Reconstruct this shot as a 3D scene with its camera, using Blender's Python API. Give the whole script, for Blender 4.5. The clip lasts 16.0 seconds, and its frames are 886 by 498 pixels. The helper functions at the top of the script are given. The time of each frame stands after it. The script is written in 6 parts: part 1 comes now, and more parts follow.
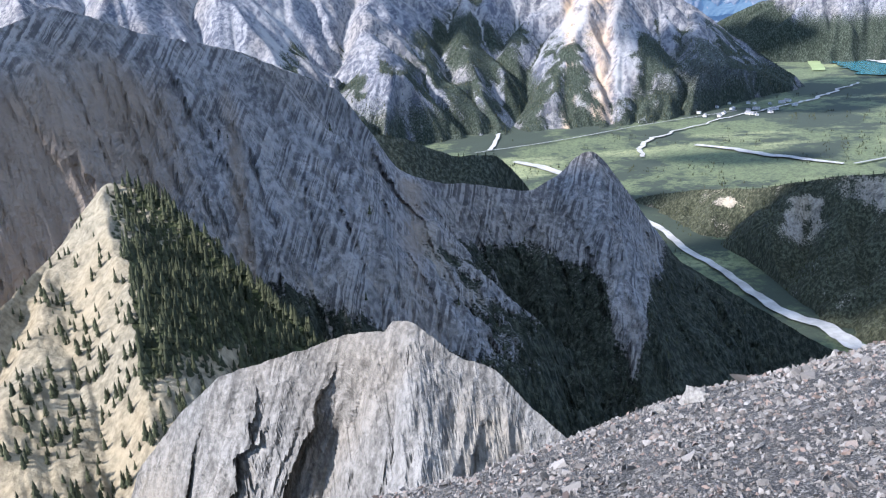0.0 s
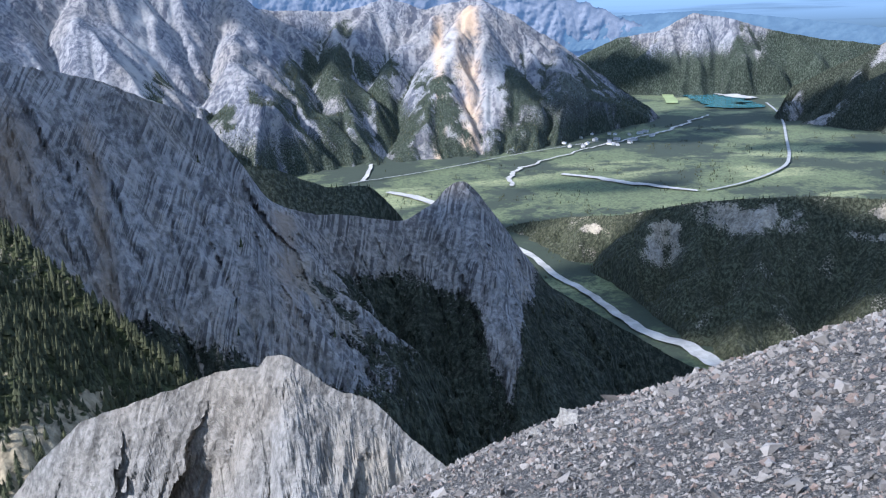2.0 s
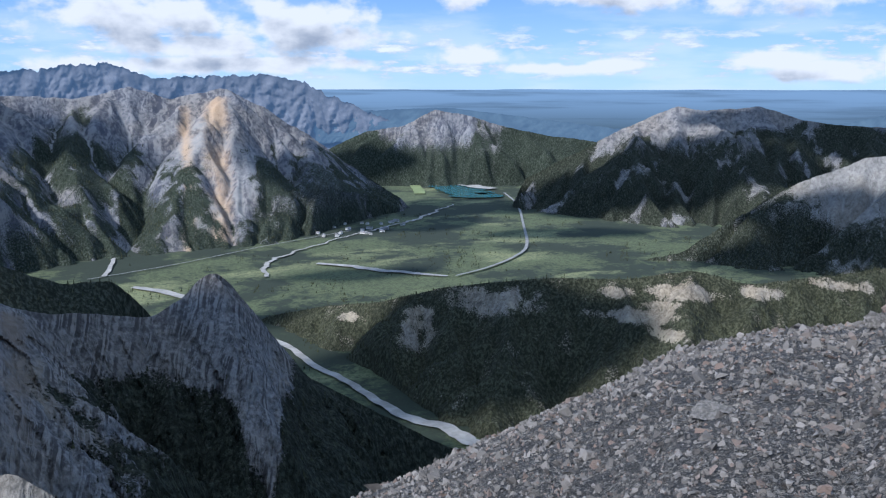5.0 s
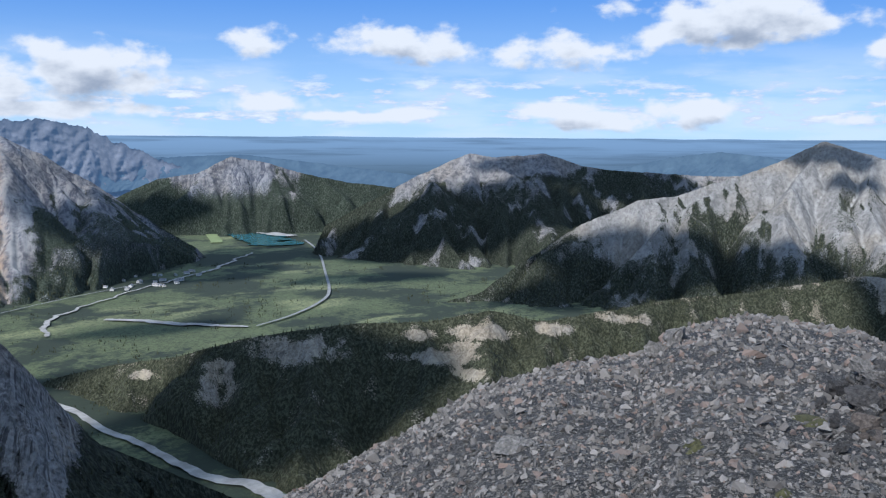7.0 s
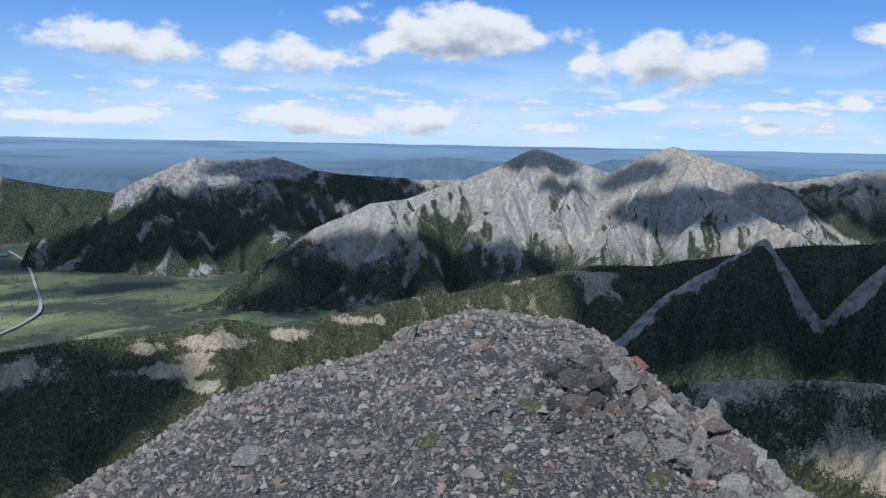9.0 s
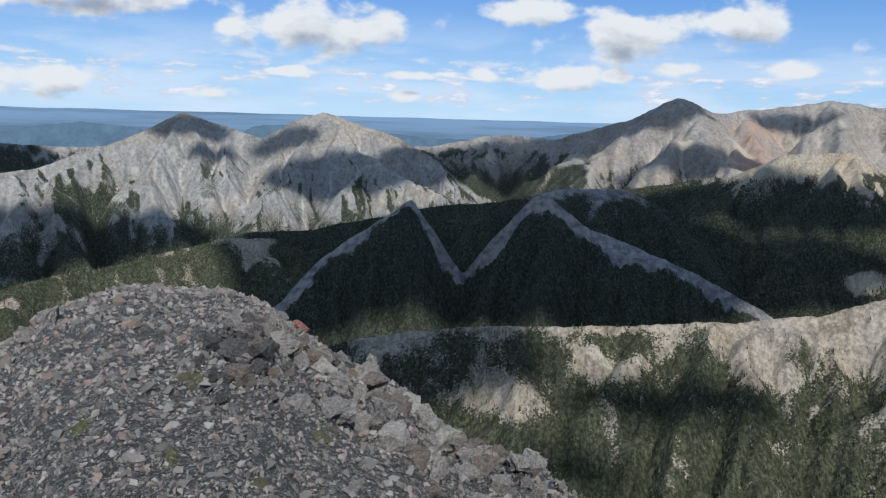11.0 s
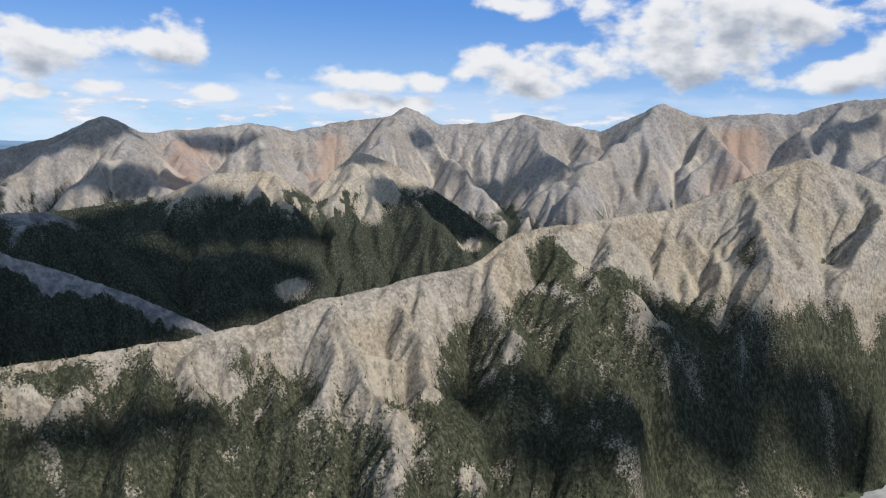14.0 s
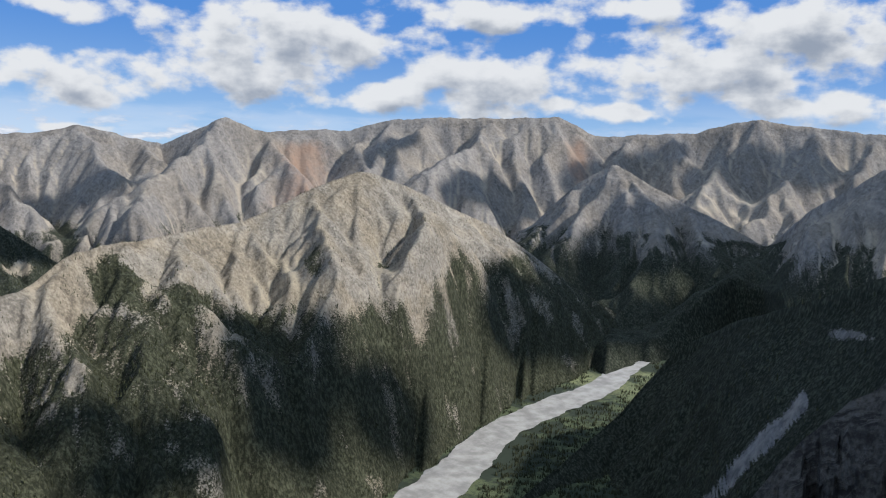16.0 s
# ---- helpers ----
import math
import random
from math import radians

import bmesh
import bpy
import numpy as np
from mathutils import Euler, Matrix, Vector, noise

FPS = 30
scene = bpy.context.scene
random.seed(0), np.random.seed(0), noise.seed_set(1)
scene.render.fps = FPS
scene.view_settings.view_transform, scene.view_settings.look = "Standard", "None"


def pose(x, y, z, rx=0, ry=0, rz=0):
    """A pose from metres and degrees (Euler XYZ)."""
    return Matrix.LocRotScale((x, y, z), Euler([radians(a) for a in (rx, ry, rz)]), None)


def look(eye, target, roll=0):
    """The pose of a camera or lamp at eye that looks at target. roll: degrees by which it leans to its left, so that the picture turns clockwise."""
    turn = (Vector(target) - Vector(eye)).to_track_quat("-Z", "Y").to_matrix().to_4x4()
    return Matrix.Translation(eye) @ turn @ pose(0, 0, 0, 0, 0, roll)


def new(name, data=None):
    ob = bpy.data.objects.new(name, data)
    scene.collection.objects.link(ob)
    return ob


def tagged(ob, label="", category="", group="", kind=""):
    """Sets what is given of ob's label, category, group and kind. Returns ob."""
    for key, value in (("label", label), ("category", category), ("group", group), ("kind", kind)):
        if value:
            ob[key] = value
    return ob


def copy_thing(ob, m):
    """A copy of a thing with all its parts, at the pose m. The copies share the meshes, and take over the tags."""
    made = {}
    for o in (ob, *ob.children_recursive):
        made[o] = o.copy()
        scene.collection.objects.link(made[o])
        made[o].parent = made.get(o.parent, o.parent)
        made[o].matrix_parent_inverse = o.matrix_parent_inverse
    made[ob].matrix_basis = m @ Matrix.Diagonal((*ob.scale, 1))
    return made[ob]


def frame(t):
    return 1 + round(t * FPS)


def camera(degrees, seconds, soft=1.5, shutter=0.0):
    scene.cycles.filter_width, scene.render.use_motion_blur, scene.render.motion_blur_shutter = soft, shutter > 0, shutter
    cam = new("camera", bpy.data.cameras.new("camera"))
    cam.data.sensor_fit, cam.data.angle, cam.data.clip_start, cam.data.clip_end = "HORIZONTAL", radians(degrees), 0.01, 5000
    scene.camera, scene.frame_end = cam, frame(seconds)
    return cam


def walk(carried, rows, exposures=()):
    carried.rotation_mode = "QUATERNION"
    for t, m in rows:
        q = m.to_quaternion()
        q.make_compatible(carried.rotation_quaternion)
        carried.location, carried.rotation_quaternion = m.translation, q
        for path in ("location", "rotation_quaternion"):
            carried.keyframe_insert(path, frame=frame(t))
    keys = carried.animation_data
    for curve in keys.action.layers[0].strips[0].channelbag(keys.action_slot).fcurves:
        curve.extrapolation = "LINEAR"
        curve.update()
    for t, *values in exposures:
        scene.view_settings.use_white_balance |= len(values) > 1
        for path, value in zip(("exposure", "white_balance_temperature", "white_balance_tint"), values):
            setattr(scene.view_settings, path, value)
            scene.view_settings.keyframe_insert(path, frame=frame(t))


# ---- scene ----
cam = camera(54.98, 16.0, 1.2)
PATH = [
    (0.0, pose(0, 0, 0, 71.78, 3.11, -1.02)),
    (0.5, pose(0, 0, 0, 72.28, 3.13, -2.40)),
    (1.0, pose(0, 0, 0, 72.58, 2.98, -4.13)),
    (1.5, pose(0, 0, 0, 72.98, 2.32, -6.68)),
    (2.0, pose(0, 0, 0, 73.45, 1.83, -9.43)),
    (2.5, pose(0, 0, 0, 74.03, 1.66, -12.10)),
    (3.0, pose(0, 0, 0, 74.89, 1.12, -14.78)),
    (5.5, pose(0, 0, 0, 80.51, -0.14, -29.13)),
    (6.0, pose(0, 0, 0, 81.76, -0.19, -32.78)),
    (6.5, pose(0, 0, 0, 82.37, -0.24, -35.82)),
    (7.0, pose(0, 0, 0, 82.35, -0.39, -39.13)),
    (7.5, pose(0, 0, 0, 82.57, -0.69, -43.65)),
    (8.0, pose(0, 0, 0, 82.93, -0.91, -47.53)),
    (10.5, pose(0, 0, 0, 81.43, -1.43, -74.08)),
    (11.0, pose(0, 0, 0, 81.11, -1.64, -79.89)),
    (11.5, pose(0, 0, 0, 81.50, -1.82, -86.34)),
    (12.0, pose(0, 0, 0, 81.86, -1.49, -93.32)),
    (12.5, pose(0, 0, 0, 82.26, -1.44, -99.84)),
    (13.0, pose(0, 0, 0, 82.43, -1.57, -105.02)),
    (13.5, pose(0, 0, 0, 82.68, -1.74, -110.06)),
    (14.0, pose(0, 0, 0, 83.70, -2.30, -116.73)),
    (14.5, pose(0, 0, 0, 84.60, -2.81, -123.44)),
    (15.0, pose(0, 0, 0, 85.47, -2.74, -130.11)),
    (15.5, pose(0, 0, 0, 85.93, -2.46, -137.74)),
    (16.0, pose(0, 0, 0, 85.70, -2.08, -145.25)),
]
walk(cam, PATH, [(0.0, 1.3, 5750, 16), (1.5, 1.15, 5600, 15), (3.0, 0.78, 5450, 15), (5.5, 0.18, 5600, 12), (8.0, 0.16, 5750, 11), (10.5, 0.1, 6000, 10), (12.5, 0.1, 6200, 11), (14.0, 0.16, 6300, 12), (16.0, 0.06, 6200, 11)])

# ---- light: afternoon sun from behind the shoulder, blue sky ----
SUN_AZ, SUN_EL = -110.0, 39.0
scene.view_settings.exposure = 0.0
sun = new("sun", bpy.data.lights.new("sun", "SUN"))
sun.data.energy, sun.data.angle, sun.data.color = 4.5, radians(2.0), (1.0, 0.95, 0.87)
sun.matrix_world = look((1000 * math.sin(radians(SUN_AZ)), 1000 * math.cos(radians(SUN_AZ)), 1000 * math.tan(radians(SUN_EL))), (0, 0, 0))

world = bpy.data.worlds.new("world")
scene.world = world
world.use_nodes = True
wn, wl = world.node_tree.nodes, world.node_tree.links
sky = wn.new("ShaderNodeTexSky")
sky.sky_type, sky.sun_disc, sky.sun_elevation, sky.sun_rotation = "NISHITA", False, radians(SUN_EL), radians(SUN_AZ)
sky.altitude = 2000
sky.dust_density, sky.ozone_density = 0.0, 2.5
wn["Background"].inputs["Strength"].default_value = 0.125

# cumulus in the sky: patches by azimuth and elevation, broken up by noise
CLOUDS = []


def cloud_patch(az, el, half_width, half_height):
    CLOUDS.append((az, el, half_width, half_height))


cloud_patch(7.2, 4.5, 7.2, 1.5)
cloud_patch(16.4, 4.0, 4.0, 1.9)
cloud_patch(27.5, 5.7, 1.7, 1.1)
cloud_patch(36.5, 5.9, 4.4, 1.3)
cloud_patch(47.0, 5.5, 3.8, 1.1)
cloud_patch(11.0, 2.6, 7.2, 0.8)
cloud_patch(20.1, 3.2, 3.0, 0.8)
cloud_patch(5.1, 1.3, 6.1, 0.6)
cloud_patch(12.6, 1.5, 7.6, 0.6)
cloud_patch(27.5, 1.9, 2.3, 0.7)
cloud_patch(37.5, 1.4, 2.7, 0.4)
cloud_patch(46.5, 1.7, 2.7, 0.8)
cloud_patch(32.7, 1.2, 4.6, 0.4)
cloud_patch(57.2, 7.3, 6.7, 1.6)
cloud_patch(57.9, 5.9, 1.7, 0.7)
cloud_patch(56.1, 1.9, 3.0, 0.8)
cloud_patch(49.4, 1.3, 3.4, 0.4)
cloud_patch(64.6, 1.1, 1.9, 0.5)
cloud_patch(46.6, 1.9, 2.1, 0.7)
cloud_patch(71.8, 5.6, 5.7, 1.6)
cloud_patch(66.4, 5.3, 1.1, 0.5)
cloud_patch(69.5, 2.6, 1.5, 0.3)
cloud_patch(55.5, 1.8, 2.9, 0.9)
cloud_patch(48.7, 1.0, 4.2, 0.7)
cloud_patch(66.2, 5.3, 1.0, 0.6)
cloud_patch(85.8, 7.0, 2.7, 1.0)
cloud_patch(92.1, 5.4, 4.2, 1.4)
cloud_patch(98.7, 6.4, 3.4, 1.5)
cloud_patch(87.8, 2.9, 2.3, 1.0)
cloud_patch(77.6, 2.6, 1.9, 0.3)
cloud_patch(77.3, 1.3, 1.0, 0.4)
cloud_patch(69.8, 2.7, 1.0, 0.3)
cloud_patch(121.5, 5.9, 4.0, 1.6)
cloud_patch(112.0, 4.8, 4.6, 0.8)
cloud_patch(110.3, 3.4, 2.7, 0.7)
cloud_patch(113.9, 3.2, 2.1, 0.6)
cloud_patch(122.0, 2.7, 1.7, 0.3)
cloud_patch(101.5, 3.4, 1.9, 0.7)
cloud_patch(94.4, 3.4, 1.5, 0.5)
cloud_patch(82.2, 2.7, 1.3, 0.5)
cloud_patch(91.1, 2.9, 1.1, 0.4)
cloud_patch(135.3, 9.5, 8.4, 2.3)
cloud_patch(132.2, 7.0, 6.1, 2.0)
cloud_patch(141.5, 5.8, 3.4, 1.1)
cloud_patch(122.0, 10.0, 2.9, 0.8)
cloud_patch(147.3, 6.9, 4.2, 1.9)
cloud_patch(114.2, 3.4, 1.9, 0.5)
cloud_patch(147.5, 7.4, 6.5, 2.0)
cloud_patch(148.0, 11.4, 5.3, 1.1)
cloud_patch(157.5, 11.7, 3.2, 0.8)
cloud_patch(161.9, 8.2, 8.0, 2.5)
cloud_patch(166.8, 10.3, 6.5, 2.3)
cloud_patch(168.7, 5.7, 5.3, 1.1)
cloud_patch(152.6, 5.7, 1.3, 0.7)
cloud_patch(156.4, 5.3, 2.7, 0.6)


def cloud_group():
    """Cloud density at a place (azimuth, elevation) of the sky, in degrees."""
    g = bpy.data.node_groups.new("clouds", "ShaderNodeTree")
    g.interface.new_socket("Place", in_out="INPUT", socket_type="NodeSocketVector")
    g.interface.new_socket("Density", in_out="OUTPUT", socket_type="NodeSocketFloat")
    gi, go = g.nodes.new("NodeGroupInput"), g.nodes.new("NodeGroupOutput")
    near = None
    for az, el, w, h in CLOUDS:
        sub = g.nodes.new("ShaderNodeVectorMath")
        sub.operation = "SUBTRACT"
        g.links.new(gi.outputs[0], sub.inputs[0])
        sub.inputs[1].default_value = (az, el - 0.15 * h, 0)
        mul = g.nodes.new("ShaderNodeVectorMath")
        mul.operation = "MULTIPLY"
        g.links.new(sub.outputs[0], mul.inputs[0])
        mul.inputs[1].default_value = (0.82 / w, 0.86 / h, 0)
        ln = g.nodes.new("ShaderNodeVectorMath")
        ln.operation = "LENGTH"
        g.links.new(mul.outputs[0], ln.inputs[0])
        d = ln.outputs["Value"]
        if near is None:
            near = d
        else:
            mn = g.nodes.new("ShaderNodeMath")
            mn.operation = "MINIMUM"
            g.links.new(near, mn.inputs[0])
            g.links.new(d, mn.inputs[1])
            near = mn.outputs[0]
    st = g.nodes.new("ShaderNodeVectorMath")
    st.operation = "MULTIPLY"
    g.links.new(gi.outputs[0], st.inputs[0])
    st.inputs[1].default_value = (0.8, 1.25, 1)
    no = g.nodes.new("ShaderNodeTexNoise")
    g.links.new(st.outputs[0], no.inputs["Vector"])
    no.inputs["Scale"].default_value, no.inputs["Detail"].default_value, no.inputs["Roughness"].default_value = 0.42, 6.0, 0.52
    ma = g.nodes.new("ShaderNodeMath")
    ma.operation = "MULTIPLY_ADD"
    g.links.new(no.outputs[0], ma.inputs[0])
    ma.inputs[1].default_value, ma.inputs[2].default_value = 2.6, -0.33
    sb = g.nodes.new("ShaderNodeMath")
    sb.operation = "SUBTRACT"
    g.links.new(ma.outputs[0], sb.inputs[0])
    g.links.new(near, sb.inputs[1])
    g.links.new(sb.outputs[0], go.inputs[0])
    return g


def wnode(kind, op=None, *ins):
    n = wn.new(kind)
    if op:
        n.operation = op
    for i, v in enumerate(ins):
        if isinstance(v, bpy.types.NodeSocket):
            wl.new(v, n.inputs[i])
        else:
            n.inputs[i].default_value = v
    return n


way = wnode("ShaderNodeTexCoord").outputs["Generated"]
sep = wnode("ShaderNodeSeparateXYZ", None, way)
az_s = wnode("ShaderNodeMath", "MULTIPLY", wnode("ShaderNodeMath", "ARCTAN2", sep.outputs[0], sep.outputs[1]).outputs[0], 57.2958).outputs[0]
el_s = wnode("ShaderNodeMath", "MULTIPLY", wnode("ShaderNodeMath", "ARCSINE", sep.outputs[2]).outputs[0], 57.2958).outputs[0]
az_p = wnode("ShaderNodeMath", "MODULO", wnode("ShaderNodeMath", "ADD", az_s, 450.0).outputs[0], 360.0).outputs[0]
az_s = wnode("ShaderNodeMath", "SUBTRACT", az_p, 90.0).outputs[0]
place = wnode("ShaderNodeCombineXYZ", None, az_s, el_s).outputs[0]
above = wnode("ShaderNodeVectorMath", "ADD", place, (-0.5, 1.1, 0)).outputs[0]
group = cloud_group()


def cloud_density(vec):
    n = wn.new("ShaderNodeGroup")
    n.node_tree = group
    wl.new(vec, n.inputs[0])
    return n.outputs[0]


def wramp(v, lo, hi, a=0.0, b=1.0):
    n = wn.new("ShaderNodeMapRange")
    n.interpolation_type = "SMOOTHSTEP"
    for i, x in enumerate((v, lo, hi, a, b)):
        if isinstance(x, bpy.types.NodeSocket):
            wl.new(x, n.inputs[i])
        else:
            n.inputs[i].default_value = x
    return n.outputs[0]


def wmix(fac, a, b):
    n = wn.new("ShaderNodeMix")
    n.data_type = "RGBA"
    for s, v in ((n.inputs[0], fac), (n.inputs[6], a), (n.inputs[7], b)):
        if isinstance(v, bpy.types.NodeSocket):
            wl.new(v, s)
        else:
            s.default_value = v if isinstance(v, float) else (*v, 1)
    return n.outputs[2]


dens = cloud_density(place)
dens_up = cloud_density(above)
body = wramp(dens, -0.05, 0.5)
shade = wramp(wnode("ShaderNodeMath", "SUBTRACT", dens_up, 0.05).outputs[0], 0.05, 1.25)
cloud_col = wmix(shade, (6.1, 6.15, 6.1), (2.4, 2.75, 3.3))
hz = wmix(wramp(el_s, -1.0, 11.0), (3.1, 4.7, 6.3), (0.62, 1.95, 5.0))
hz = wmix(wramp(el_s, 14.0, 35.0), hz, (4.3, 5.5, 7.2))
clear = wmix(0.88, sky.outputs[0], hz)
veil = wnode("ShaderNodeTexNoise")
wl.new(wnode("ShaderNodeVectorMath", "MULTIPLY", place, (0.25, 1.3, 1)).outputs[0], veil.inputs["Vector"])
veil.inputs["Scale"].default_value, veil.inputs["Detail"].default_value = 0.35, 6.0
veil_f = wnode("ShaderNodeMath", "MULTIPLY", wramp(veil.outputs[0], 0.44, 0.60), wramp(el_s, 7.0, 2.0, 0.0, 0.85)).outputs[0]
clear = wmix(wnode("ShaderNodeMath", "MULTIPLY", veil_f, 0.55).outputs[0], clear, (5.6, 6.1, 6.8))
puff = wnode("ShaderNodeTexNoise")
wl.new(wnode("ShaderNodeVectorMath", "MULTIPLY", place, (0.42, 1.5, 1)).outputs[0], puff.inputs["Vector"])
puff.inputs["Scale"].default_value, puff.inputs["Detail"].default_value, puff.inputs["Roughness"].default_value = 0.9, 6.0, 0.6
bank = wnode("ShaderNodeMath", "MULTIPLY", wramp(el_s, 0.2, 0.9), wramp(el_s, 4.6, 2.4)).outputs[0]
puff_f = wnode("ShaderNodeMath", "MULTIPLY", wramp(puff.outputs[0], 0.50, 0.60, 0.0, 0.9), bank).outputs[0]
clear = wmix(puff_f, clear, wmix(wramp(puff.outputs[0], 0.54, 0.70), (4.6, 5.0, 5.7), (6.6, 6.7, 6.8)))
wl.new(wmix(body, clear, cloud_col), wn["Background"].inputs["Color"])


# ---- numeric noise ----
def hash2(ix, iy, seed):
    h = (ix.astype(np.int64) * 374761393 + iy.astype(np.int64) * 668265263 + seed * 974634777) & 0xFFFFFFFF
    h = ((h ^ (h >> 13)) * 1274126177) & 0xFFFFFFFF
    return ((h ^ (h >> 16)) & 0xFFFFFF) / float(0xFFFFFF)


def vnoise(x, y, seed=0):
    """Smooth gradient noise, about -1 to 1."""
    ix, iy = np.floor(x), np.floor(y)
    fx, fy = x - ix, y - iy
    ux, uy = fx * fx * fx * (fx * (fx * 6 - 15) + 10), fy * fy * fy * (fy * (fy * 6 - 15) + 10)

    def g(dx, dy):
        a = hash2(ix + dx, iy + dy, seed) * 6.2832
        return np.cos(a) * (fx - dx) + np.sin(a) * (fy - dy)
    a, b, c, d = g(0, 0), g(1, 0), g(0, 1), g(1, 1)
    return 1.5 * ((a + (b - a) * ux) * (1 - uy) + (c + (d - c) * ux) * uy)


def fbm(x, y, octaves=5, seed=0, gain=0.5, ridged=False):
    out, amp, tot = 0, 1.0, 0.0
    for i in range(octaves):
        n = vnoise(x * 2.03 ** i + 17.3 * i, y * 2.03 ** i - 9.1 * i, seed + i)
        out = out + amp * ((1 - 2 * np.abs(n)) if ridged else n)
        tot += amp
        amp *= gain
    return out / tot


def smooth(a, b, x):
    t = np.clip((x - a) / (b - a), 0, 1)
    return t * t * (3 - 2 * t)


def polar(az, r, z):
    a = np.radians(az)
    return np.stack(np.broadcast_arrays(r * np.sin(a), r * np.cos(a), z), -1)


FLOOR = -520.0


def floor_z(az, r):
    """The valley floor's height below the eye; it climbs upstream."""
    rise = smooth(105, 140, az) * np.maximum(0, r - 1300) * 0.08
    return FLOOR + rise * (1 - smooth(176, 200, az))


def floor_point(az, el):
    r = 1500.0
    for _ in range(60):
        r = 0.5 * r + 0.5 * float(floor_z(np.float64(az), np.float64(r))) / math.tan(radians(el))
    return az, r


# ---- materials ----
def nodes_of(name):
    m = bpy.data.materials.new(name)
    m.use_nodes = True
    nt = m.node_tree
    return m, nt, nt.nodes["Principled BSDF"]


def node(nt, kind, **inputs):
    n = nt.nodes.new(kind)
    for k, v in inputs.items():
        sock = n.inputs[k.replace("_", " ")]
        if isinstance(v, bpy.types.NodeSocket):
            nt.links.new(v, sock)
        else:
            sock.default_value = v
    return n


def mathn(nt, op, a, b=0.0, clamp=False):
    n = nt.nodes.new("ShaderNodeMath")
    n.operation, n.use_clamp = op, clamp
    for i, v in enumerate((a, b)):
        if isinstance(v, bpy.types.NodeSocket):
            nt.links.new(v, n.inputs[i])
        else:
            n.inputs[i].default_value = v
    return n.outputs[0]


def ramp(nt, v, lo, hi):
    n = nt.nodes.new("ShaderNodeMapRange")
    n.interpolation_type = "SMOOTHSTEP"
    nt.links.new(v, n.inputs[0])
    n.inputs[1].default_value, n.inputs[2].default_value = lo, hi
    return n.outputs[0]


def mix(nt, fac, a, b):
    n = nt.nodes.new("ShaderNodeMix")
    n.data_type = "RGBA"
    for sock, v in ((n.inputs[0], fac), (n.inputs[6], a), (n.inputs[7], b)):
        if isinstance(v, bpy.types.NodeSocket):
            nt.links.new(v, sock)
        else:
            sock.default_value = v if not isinstance(v, tuple) else (*v, 1)
    return n.outputs[2]


def noise_at(nt, vec, scale, detail=5.0, rough=0.55, stretch=None):
    if stretch:
        mp = nt.nodes.new("ShaderNodeMapping")
        nt.links.new(vec, mp.inputs[0])
        mp.inputs["Scale"].default_value = stretch
        vec = mp.outputs[0]
    n = node(nt, "ShaderNodeTexNoise", Vector=vec, Scale=scale, Detail=detail, Roughness=rough)
    return n.outputs[0]


